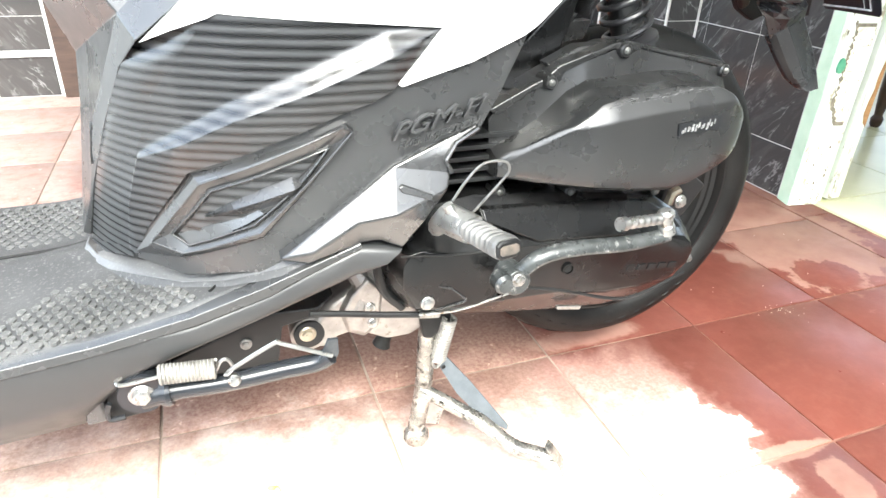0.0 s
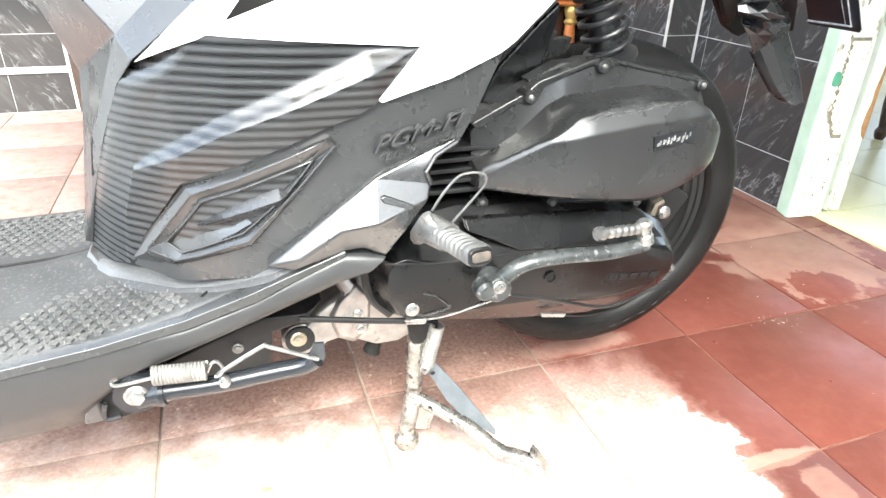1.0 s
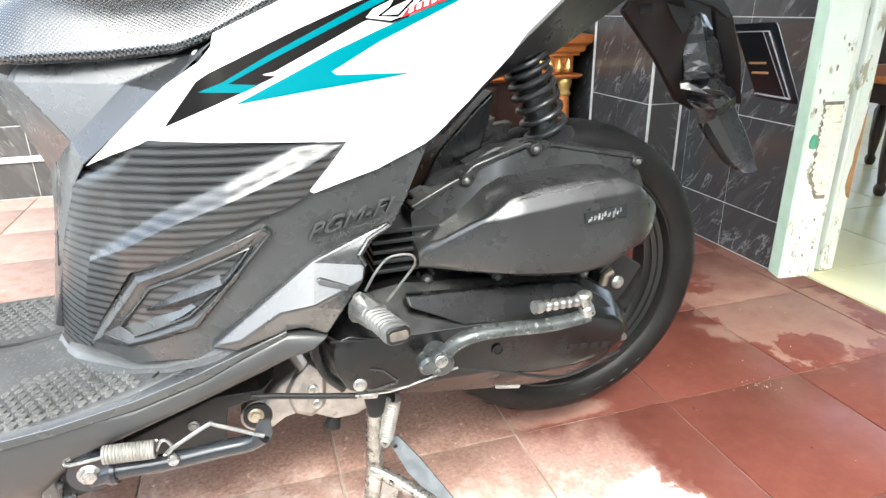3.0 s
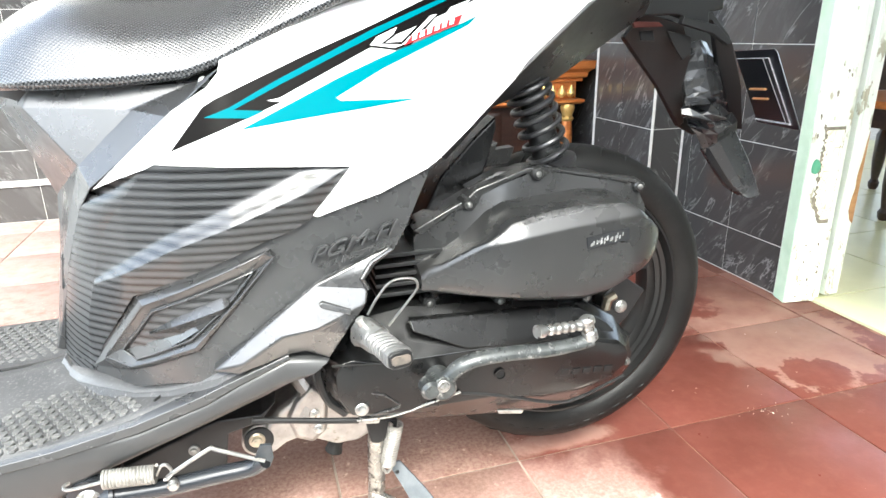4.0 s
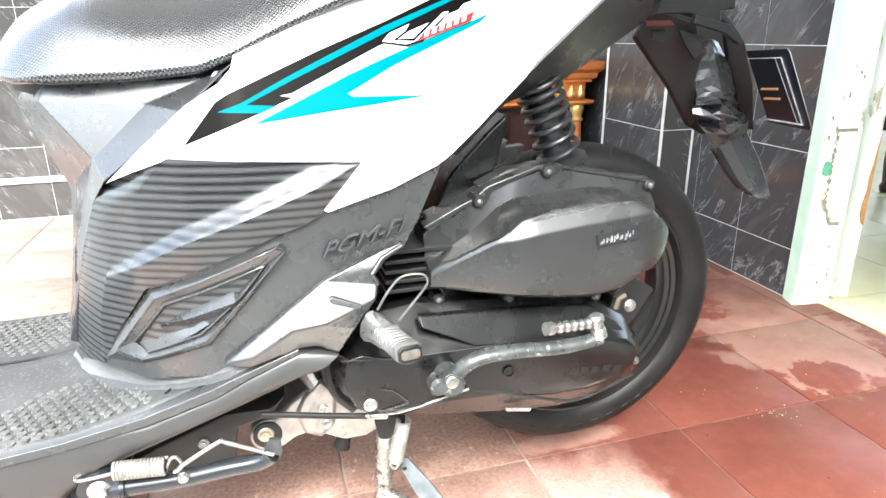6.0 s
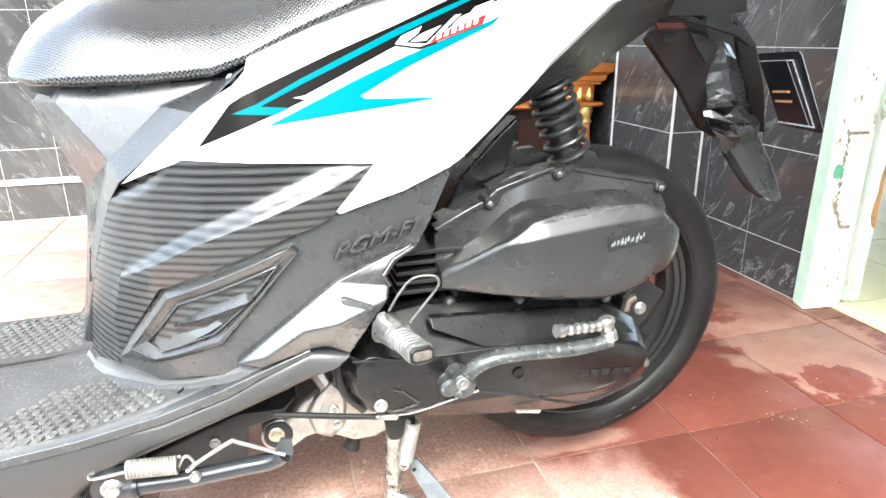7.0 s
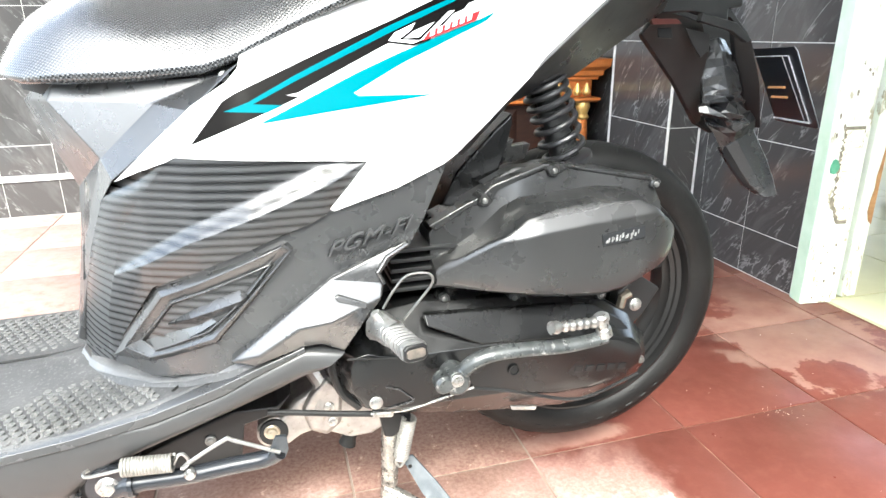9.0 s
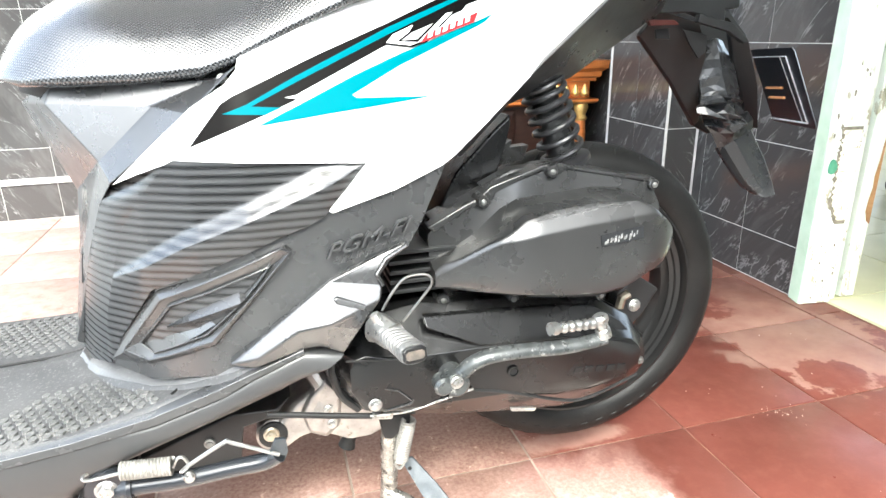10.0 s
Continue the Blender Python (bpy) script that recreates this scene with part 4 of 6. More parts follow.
def air_section(x):
    top, up, ridge, fold, low = (along(line, x) for line in (AIR_TOP, AIR_UPPER, AIR_RIDGE, AIR_FOLD, AIR_LOW))
    ridge, up = min(ridge, up - 0.001), min(up, top - 0.001)
    fold = min(fold, ridge - 0.0008)
    low = min(low, fold - 0.003)
    d, base = air_depth(x), 0.009
    back = max(0.010, d - 0.62 * (ridge - fold))
    span = fold - low
    rows = [(low, -0.045), (low, d * 0.55), (low + 0.03 * span, d - 0.010), (low + 0.09 * span, d - 0.0035), (low + 0.2 * span, d - 0.001), (low + 0.5 * span, d), (fold - 0.002, d), (fold, d - 0.0003), (fold + 0.002, d - 0.0014)]
    rows += [(fold + (ridge - fold) * k, d + (back - d) * k) for k in (0.3, 0.6, 0.9)] + [(ridge, back - 0.0006)]
    rows += [(ridge + (up - ridge) * k, back + (base - back) * k) for k in (0.12, 0.5, 0.88)] + [(up, base)]
    rows += [(up + (top - up) * k, base - 0.006 * k) for k in (0.12, 0.55, 0.93)] + [(top, base - 0.009), (top, -0.045)]
    return [(x, -0.138 - depth, z) for z, depth in rows]


AIR_X = [-0.2055 + 0.3065 * k / 84 for k in range(85)]
air_box = part("air_cleaner", loft(*[air_section(x) for x in AIR_X]), M_CASE, scooter, "matt black air cleaner box with rub marks", 0, 30)
part("flange", slab([(-0.207, -0.1445, 0.470), (-0.160, -0.1445, 0.493), (-0.146, -0.1445, 0.499), (-0.139, -0.1445, 0.504), (-0.129, -0.1445, 0.512), (-0.064, -0.1445, 0.533), (-0.051, -0.1445, 0.533), (-0.033, -0.1445, 0.531), (0.002, -0.1445, 0.523), (0.085, -0.1445, 0.508), (0.087, -0.1445, 0.501), (0.003, -0.1445, 0.518), (-0.032, -0.1445, 0.526), (-0.044, -0.1445, 0.520), (-0.053, -0.1445, 0.520), (-0.064, -0.1445, 0.527), (-0.122, -0.1445, 0.505), (-0.127, -0.1445, 0.494), (-0.134, -0.1445, 0.486), (-0.147, -0.1445, 0.490), (-0.160, -0.1445, 0.486), (-0.197, -0.1445, 0.463)], 0.02), M_CASE, air_box, "", 0.002)
for spot in ((-0.0535, -0.149, 0.5255), (0.0875, -0.147, 0.4985), (-0.140, -0.149, 0.496), (-0.190, -0.150, 0.379), (-0.100, -0.150, 0.369), (0.021, -0.150, 0.358)):
    part("boss", lathe([(0.009, 0.02), (0.0072, 0.0), (0.006, -0.0015)], spot, (0, 1, 0), 20), M_CASE, air_box)
    bolt("bolt", (spot[0], spot[1] - 0.0025, spot[2]), (0, -1, 0), 0.0029, M_BOLT, air_box)
part("badge", slab([(-0.021, -0.215, 0.462), (0.032, -0.215, 0.469), (0.034, -0.215, 0.455), (-0.019, -0.215, 0.449)], 0.004), M_GLOSSBLACK, air_box, "scratched black badge, marking worn away")
for k in range(13):
    u = 0.06 + 0.068 * k
    p = Vector((-0.019, -0.216, 0.455)).lerp(Vector((0.031, -0.216, 0.462)), u + random.uniform(-0.02, 0.02)) + Vector((0, 0, random.uniform(-0.0022, 0.0022)))
    h = random.uniform(0.0012, 0.0046)
    w = random.uniform(0.0004, 0.0014)
    part("worn_mark", slab([(p.x - w, p.y, p.z - h), (p.x + w, p.y, p.z - h * 0.6), (p.x + w * 0.8, p.y, p.z + h), (p.x - w * 0.5, p.y, p.z + h * 0.8)], 0.001), M_WORN, air_box)

scuff_a, scuff_b = Vector((-0.103, -0.2025, 0.483)), Vector((0.020, -0.2025, 0.494))
for k in range(64):
    u, d = random.random(), random.uniform(0.003, 0.014)
    p = scuff_a.lerp(scuff_b, u) + Vector((0, 0, random.uniform(-0.004, 0.004)))
    q = p + Vector((d, 0, random.uniform(-0.001, 0.003)))
    part("scuff", tube([p + Vector((0, -0.0012, 0)), (p + q) / 2 + Vector((0, -0.0014, 0.0006)), q + Vector((0, -0.0012, 0))], [0.0001, random.uniform(0.0002, 0.00045), 0.0001], 5), M_SCUFF, air_box)

# kick starter
kick = part("kick_arm", tube(smooth_path([(-0.202, -0.212, 0.307), (-0.190, -0.216, 0.315), (-0.176, -0.220, 0.329), (-0.153, -0.222, 0.336), (-0.115, -0.222, 0.336), (-0.072, -0.222, 0.333), (-0.034, -0.222, 0.334), (-0.011, -0.222, 0.337)], 4), [0.011, 0.0115, 0.0105] + [0.009] * 20 + [0.0085] * 6, 12, None, 0.7), M_KICK, scooter, "worn steel kick starter lever with flaking black paint")
part("boss", lathe([(0.014, 0.03), (0.016, 0.012), (0.015, -0.006), (0.011, -0.010)], (-0.195, -0.215, 0.304), (0, 1, 0), 24), M_KICK, kick)
bolt("bolt", (-0.197, -0.226, 0.311), (0, -1, 0), 0.0062, M_STEEL, kick)
part("clamp_ear", lathe([(0.011, 0.010), (0.0115, -0.006), (0.008, -0.010)], (-0.211, -0.217, 0.306), (0, 1, 0), 20), M_KICK, kick)
part("stop_lug", slab([(-0.080, -0.226, 0.332), (-0.065, -0.226, 0.332), (-0.068, -0.226, 0.324), (-0.073, -0.226, 0.324)], 0.01), M_KICK, kick, "", 0.002)
post_low, post_top = Vector((-0.013, -0.222, 0.339)), Vector((-0.022, -0.222, 0.372))
part("post", lathe([(0.0095, 0), (0.009, 0.010), (0.0075, 0.012), (0.0075, 0.020), (0.0095, 0.022), (0.0095, 0.027), (0.006, 0.030)], post_low, post_top - post_low, 20), M_STEEL, kick)
pedal_a, pedal_b = Vector((-0.030, -0.224, 0.359)), Vector((-0.091, -0.238, 0.367))
part("pedal", tube([pedal_a.lerp(pedal_b, i / 24) for i in range(25)], [0.0052 + (0.0016 if i % 4 < 2 else 0) for i in range(21)] + [0.0078] * 4, 14), M_STEEL, kick, "ribbed steel kick pedal")

# foot peg with its guard loop
peg_a, peg_b = Vector((-0.278, -0.268, 0.404)), Vector((-0.268, -0.330, 0.412))
peg_rings = []
peg_axis = (peg_b - peg_a).normalized()
peg_side = peg_axis.cross(Vector((0, 0, 1))).normalized()
peg_up = peg_side.cross(peg_axis)
for i in range(41):
    c = peg_a.lerp(peg_b, i / 40)
    k = (1.0 if i % 5 < 3 else 0.68) if i < 34 else (1.06 if i < 39 else 0.96)
    ring = []
    for q in range(16):
        a = 2 * math.pi * (q + 0.5) / 16
        u, v = math.cos(a), math.sin(a)
        e = (abs(u) ** 3.2 + abs(v) ** 3.2) ** (-1 / 3.2)
        low = 1.0 if v < 0 else k
        ring.append(c + peg_side * (0.0126 * e * u * (0.5 + 0.5 * k)) + peg_up * (0.0092 * e * v * low))
    peg_rings.append(ring)
peg = part("foot_peg", loft(*peg_rings), M_RUBBER, scooter, "grey dusty ribbed rubber foot peg", 0.0, 40)
peg_dir = (peg_b - peg_a).normalized()


def peg_frame(w, h, d):
    return [peg_b + peg_dir * d + peg_side * (w * u) + peg_up * (h * v) for u, v in ((-1, -0.6), (-0.7, -1), (0.7, -1), (1, -0.6), (1, 0.6), (0.7, 1), (-0.7, 1), (-1, 0.6))]


part("end_plate", loft(peg_frame(0.0112, 0.0076, -0.002), peg_frame(0.0112, 0.0076, 0.002), peg_frame(0.0102, 0.0066, 0.003)), M_HOSE_SHADE, peg)
part("end_reflector", loft(peg_frame(0.0094, 0.0048, 0.002), peg_frame(0.0086, 0.0040, 0.0042)), M_INSERT, peg, "worn end insert")
part("hinge", tube([Vector((-0.285, -0.215, 0.382)), Vector((-0.286, -0.240, 0.401)), peg_a + peg_dir * 0.01], [0.012, 0.015, 0.014], 10, None, 0.8), M_STEEL, peg, "bright steel peg hinge")
part("hinge_pin", tube([Vector((-0.290, -0.250, 0.419)), Vector((-0.279, -0.252, 0.396))], 0.005, 10), M_STEEL, peg)
part("guard_loop", tube(smooth_path([(-0.279, -0.235, 0.415), (-0.269, -0.240, 0.435), (-0.257, -0.243, 0.450), (-0.244, -0.243, 0.453), (-0.232, -0.243, 0.451), (-0.228, -0.243, 0.444), (-0.232, -0.240, 0.433), (-0.257, -0.230, 0.397)], 5), 0.0013, 10), M_BOLT, scooter, "bent steel wire loop behind the peg")

# rear suspension
s_top, s_low = Vector((-0.051, -0.085, 0.643)), Vector((-0.005, -0.085, 0.521))
s_dir = s_low - s_top
damper = part("shock_absorber", lathe([(0.016, 0.0), (0.016, 0.42 * s_dir.length), (0.019, 0.43 * s_dir.length), (0.019, s_dir.length), (0.022, s_dir.length * 1.02)], s_top, s_dir, 24), M_BLACK, scooter, "black rear shock absorber with coil spring")
part("spring", helix(s_top, s_top + s_dir * 0.95, 0.0265, 0.0038, 10.5, 10, lambda t: t ** 1.7), M_SPRING, damper)
part("spring_seat", lathe([(0.02, 0.0), (0.033, 0.004), (0.033, 0.010), (0.02, 0.014)], s_top + s_dir * 0.93, s_dir, 28), M_SPRING, damper)
part("lower_eye", lathe([(0.018, -0.014), (0.018, 0.014)], s_low + Vector((0.01, 0, -0.006)), (0, 1, 0), 24), M_BLACK, damper)

# bracket behind the wheel hub
part("axle_bracket", slab([(0.061, -0.112, 0.297), (0.070, -0.112, 0.338), (0.099, -0.112, 0.363), (0.136, -0.112, 0.337), (0.111, -0.112, 0.298), (0.089, -0.112, 0.280)], 0.02), M_DULL, scooter, "black steel bracket at the axle", 0.003)
bolt("bolt", (0.097, -0.114, 0.318), (0, -1, 0), 0.0075, M_STEEL, scooter)
part("cable_clip", tube([(0.063, -0.130, 0.326), (0.066, -0.130, 0.340), (0.076, -0.130, 0.345)], 0.006, 8), M_BRASS, scooter, "yellow zinc cable clip")

# engine cases under the body
crank = [(-0.413, 0.213), (-0.394, 0.234), (-0.376, 0.252), (-0.355, 0.265), (-0.316, 0.299), (-0.291, 0.246), (-0.256, 0.213), (-0.249, 0.199), (-0.280, 0.185), (-0.309, 0.185), (-0.351, 0.207), (-0.374, 0.202), (-0.392, 0.190), (-0.409, 0.194)]
engine = part("engine_case", loft(at_y(crank, -0.03), at_y(crank, -0.115), at_y(inset(crank, 0.9), -0.122)), M_ALLOY, scooter, "cast alloy engine case, stained", 0.004)
part("side_cover", loft(at_y([(-0.370, 0.240), (-0.358, 0.262), (-0.336, 0.284), (-0.315, 0.262), (-0.320, 0.212), (-0.339, 0.196), (-0.360, 0.207)], -0.12), at_y([(-0.365, 0.245), (-0.355, 0.264), (-0.336, 0.283), (-0.321, 0.267), (-0.325, 0.224), (-0.340, 0.211), (-0.358, 0.219)], -0.134)), M_ALLOY, engine, "", 0.003)
part("mount_lug", lathe([(0.021, 0.03), (0.022, 0.0), (0.018, -0.004)], (-0.403, -0.116, 0.210), (0, 1, 0), 28), M_ALLOY, engine)
part("bush", lathe([(0.0175, 0.0), (0.0175, -0.004), (0.011, -0.006)], (-0.404, -0.120, 0.215), (0, 1, 0), 28), M_HOSE_SHADE, engine, "black rubber bush")
bolt("bolt", (-0.406, -0.126, 0.218), (0, -1, 0), 0.0078, M_BRASS, engine)
for spot in ((-0.310, -0.125, 0.256), (-0.332, -0.135, 0.224), (-0.335, -0.136, 0.246)):
    bolt("bolt", spot, (0, -1, 0), 0.005, M_STEEL, engine)
part("strut", tube([(-0.351, -0.110, 0.291), (-0.340, -0.120, 0.272), (-0.348, -0.125, 0.242)], 0.012, 10), M_ALLOY, engine)
part("strut", tube([(-0.328, -0.110, 0.287), (-0.322, -0.120, 0.269), (-0.308, -0.125, 0.254)], 0.008, 10), M_ALLOY, engine)
part("brake_cable", tube([(-0.407, -0.165, 0.271), (-0.376, -0.165, 0.265), (-0.327, -0.168, 0.256), (-0.285, -0.170, 0.249)], 0.0036, 10), M_HOSE_SHADE, scooter, "black cable sheath")
part("cable_end", tube([(-0.287, -0.170, 0.250), (-0.280, -0.170, 0.249), (-0.263, -0.165, 0.243)], 0.005, 10), M_STEEL, scooter)
part("breather_hose", tube([(-0.296, -0.100, 0.222), (-0.303, -0.100, 0.190), (-0.310, -0.100, 0.174), (-0.3135, -0.100, 0.164)], [0.0088, 0.0088, 0.0092, 0.0118], 14), M_TYRE, scooter, "black rubber hose end")
fins_a = Vector((-0.234, -0.140, 0.446))
for k in range(5):
    part("cooling_fin", box(fins_a.x - 0.02, fins_a.x + 0.06, -0.15, -0.02, fins_a.z - 0.012 * k - 0.004, fins_a.z - 0.012 * k + 0.001), M_DULL, engine, "", 0.001)
# filler behind the cases, coloured dark for the shade there
part("engine_core", prism([(-0.322, 0.292), (-0.236, 0.434), (-0.171, 0.427), (-0.180, 0.366), (0.049, 0.332), (0.051, 0.301), (-0.241, 0.319), (-0.289, 0.245)], -0.10, 0.10), M_HOSE_SHADE, scooter, "black engine filler, shade put into its colour", 0.005)

# centre stand
stand = part("centre_stand", tube(smooth_path([(-0.255, -0.115, 0.205), (-0.259, -0.118, 0.174), (-0.263, -0.120, 0.094), (-0.273, -0.122, 0.029)], 4), 0.0115, 14), M_STAND, scooter, "black centre stand leg with rust and scraped paint")
part("foot", lathe([(0.013, -0.012), (0.017, -0.006), (0.017, 0.004), (0.012, 0.010)], (-0.272, -0.122, 0.020), (0.3, 1, 0.2), 20), M_STAND, stand)
part("foot_hook", tube(smooth_path([(-0.270, -0.128, 0.028), (-0.262, -0.130, 0.018), (-0.266, -0.130, 0.005)]), [0.009, 0.008, 0.008, 0.007, 0.007, 0.006, 0.006, 0.005, 0.005, 0.004, 0.004, 0.003, 0.003], 10, None, 0.5), M_STAND, stand)
part("step_arm", tube(smooth_path([(-0.269, -0.122, 0.099), (-0.237, -0.140, 0.082), (-0.203, -0.175, 0.071), (-0.176, -0.215, 0.059), (-0.154, -0.240, 0.062), (-0.135, -0.252, 0.059)], 4), 0.0095, 14), M_STAND, stand)
part("step_pad", tube(smooth_path([(-0.148, -0.250, 0.086), (-0.139, -0.253, 0.072), (-0.127, -0.254, 0.052), (-0.119, -0.253, 0.027)], 4), [0.006, 0.0075, 0.008, 0.008, 0.008, 0.008, 0.008, 0.008, 0.0075, 0.007, 0.006, 0.005, 0.004], 10, None, 0.35), M_STAND, stand)
part("brace", slab([(-0.242, -0.100, 0.126), (-0.224, -0.100, 0.125), (-0.196, -0.125, 0.093), (-0.161, -0.175, 0.051), (-0.162, -0.175, 0.043), (-0.195, -0.160, 0.061), (-0.220, -0.135, 0.087), (-0.232, -0.112, 0.108)], 0.004), M_BLUESTEEL, stand, "flat blued steel bar with holes", 0.0008)
for spot in ((-0.231, -0.109, 0.115), (-0.220, -0.117, 0.098)):
    part("brace_hole", lathe([(0.003, 0.0), (0.003, 0.001)], spot, (0, 1, 0), 14), M_HOSE_SHADE, stand)
part("stand_spring", helix((-0.234, -0.130, 0.209), (-0.247, -0.128, 0.148), 0.0086, 0.0021, 16, 6), M_COIL, stand, "dusty bare steel stand spring")
part("spring_hook", tube(smooth_path([(-0.247, -0.128, 0.148), (-0.254, -0.128, 0.142), (-0.248, -0.126, 0.132), (-0.242, -0.126, 0.138)]), 0.0022, 8), M_STEEL, stand)
part("stand_bracket", slab([(-0.274, -0.130, 0.223), (-0.231, -0.130, 0.214), (-0.232, -0.130, 0.200), (-0.256, -0.130, 0.181), (-0.267, -0.130, 0.184)], 0.03), M_HOSE_SHADE, scooter, "", 0.003)
part("stop_plate", slab([(-0.262, -0.112, 0.072), (-0.228, -0.112, 0.046), (-0.236, -0.112, 0.018), (-0.262, -0.112, 0.027)], 0.004), M_STEEL, stand, "pale worn stop plate", 0.001)

# side stand
ss_bolt = (-0.573, -0.202, 0.236)
side_stand = part("side_stand", tube(smooth_path([(-0.573, -0.195, 0.226), (-0.549, -0.200, 0.233), (-0.497, -0.208, 0.237), (-0.444, -0.214, 0.244), (-0.411, -0.218, 0.248), (-0.397, -0.222, 0.257)], 4), [0.011] * 5 + [0.0095] * 16, 16), M_STANDBAR, scooter, "gloss black side stand bar, folded up")
part("pivot", lathe([(0.021, 0.012), (0.022, 0.0), (0.021, -0.005)], (ss_bolt[0], ss_bolt[1] + 0.004, ss_bolt[2]), (0, 1, 0), 28), M_STANDBAR, side_stand)
bolt("bolt", ss_bolt, (0, -1, 0), 0.0095, M_STEEL, side_stand)
part("collar", lathe([(0.0135, -0.006), (0.015, 0.0), (0.0135, 0.004)], (-0.550, -0.200, 0.233), Vector((-0.497, -0.208, 0.237)) - Vector((-0.550, -0.200, 0.233)), 20), M_STANDBAR, side_stand)
part("foot_plate", slab([(-0.399, -0.228, 0.280), (-0.388, -0.220, 0.273), (-0.387, -0.215, 0.252), (-0.392, -0.218, 0.243), (-0.412, -0.226, 0.250), (-0.405, -0.230, 0.267)], 0.004), M_BLUESTEEL, side_stand, "", 0.001)
part("spring", helix((-0.553, -0.212, 0.263), (-0.504, -0.214, 0.260), 0.0084, 0.0018, 15, 6), M_COIL, side_stand, "bare steel side stand spring")
part("spring_ring", tube(smooth_path([(-0.504, -0.214, 0.258), (-0.499, -0.214, 0.267), (-0.493, -0.214, 0.268), (-0.489, -0.214, 0.259), (-0.493, -0.214, 0.251), (-0.498, -0.214, 0.251)]), 0.0018, 8), M_STEEL, side_stand)
part("spring_rod", tube(smooth_path([(-0.495, -0.216, 0.253), (-0.487, -0.216, 0.259), (-0.449, -0.222, 0.283), (-0.442, -0.224, 0.282), (-0.396, -0.228, 0.260)], 4), 0.0022, 8), M_STEEL, side_stand)
part("spring_hook", tube(smooth_path([(-0.552, -0.212, 0.261), (-0.574, -0.212, 0.259), (-0.587, -0.212, 0.259), (-0.590, -0.208, 0.261), (-0.586, -0.204, 0.261)]), 0.0018, 8), M_STEEL, side_stand)
part("lug", lathe([(0.006, 0), (0.006, 0.012), (0.004, 0.014)], (-0.489, -0.208, 0.241), (0, -1, 0.4), 14), M_STEEL, side_stand)
part("stand_mount", slab([(-0.606, -0.185, 0.237), (-0.580, -0.185, 0.246), (-0.547, -0.185, 0.246), (-0.553, -0.185, 0.207), (-0.570, -0.185, 0.200), (-0.594, -0.185, 0.197), (-0.611, -0.185, 0.199)], 0.05), M_HOSE_SHADE, scooter, "black steel mount in the shade", 0.004)
part("mount_clip", tube(smooth_path([(-0.604, -0.192, 0.225), (-0.607, -0.192, 0.215), (-0.606, -0.192, 0.206), (-0.593, -0.192, 0.206)]), 0.003, 8), M_GLOSSBLACK, scooter)

# footboard
BOARD = [(-1.05, 0.283), (-0.80, 0.284), (-0.68, 0.287), (-0.60, 0.298), (-0.54, 0.312), (-0.48, 0.328), (-0.43, 0.343), (-0.39, 0.36)]


def board_z(x):
    for (x0, z0), (x1, z1) in zip(BOARD, BOARD[1:]):
        if x <= x1:
            return z0 + (z1 - z0) * (x - x0) / (x1 - x0)
    return BOARD[-1][1]


rings = []
for x, z in BOARD:
    rings.append([(x, -0.193, z - 0.004), (x, -0.188, z + 0.001), (x, -0.175, z), (x, -0.04, z + 0.003), (x, -0.02, z + 0.010), (x, 0.0, z + 0.010), (x, 0.02, z + 0.003), (x, 0.18, z), (x, 0.19, z - 0.006), (x, 0.17, z - 0.04), (x, -0.17, z - 0.04)])
footboard = part("footboard", loft(*rings), M_FLOORBOARD, scooter, "dusty black plastic footboard", 0.003)
pads = bmesh.new()
for region, y_lo, y_hi, x_lo, x_hi in ((0, -0.178, -0.075, -0.90, -0.515), (1, 0.045, 0.165, -0.90, -0.58)):
    iy = 0
    y = y_lo
    while y < y_hi:
        x = x_lo + (0.0066 if iy % 2 else 0)
        while x < x_hi - (y - y_lo) * 0.55:
            k = 0.7 + 0.3 * noise.noise((x * 40, y * 40, 3))
            r, h = 0.0057, 0.0042 * k
            z = board_z(x)
            if noise.noise((x * 14 - y * 9, y * 5, 9)) < 0.30:
                c = (x, y, z)
                ring_low = [pads.verts.new((x + r * math.cos(a) * 0.95, y + r * math.sin(a) * 1.15, z - 0.0005)) for a in (math.pi / 3 * q for q in range(6))]
                ring_top = [pads.verts.new((x + r * 0.80 * math.cos(a) * 0.95, y + r * 0.80 * math.sin(a) * 1.15, z + h)) for a in (math.pi / 3 * q for q in range(6))]
                for q in range(6):
                    pads.faces.new((ring_low[q], ring_low[(q + 1) % 6], ring_top[(q + 1) % 6], ring_top[q]))
                pads.faces.new(ring_top)
            x += 0.0132
        y += 0.0116
        iy += 1
tagged(part("grip_texture", pads, M_MATPAD, footboard, "small raised grip nubs moulded in the footboard"), kind="stuff")
part("board_groove", tube(smooth_path([(-0.90, -0.015, 0.295), (-0.75, 0.0, 0.2965), (-0.66, 0.02, 0.2925), (-0.61, 0.03, 0.299)]), 0.0022, 6), M_HOSE_SHADE, footboard)
part("board_groove", tube(smooth_path([(-0.50, -0.178, 0.3235), (-0.485, -0.16, 0.327), (-0.475, -0.148, 0.3295)]), 0.0016, 6), M_HOSE_SHADE, footboard)

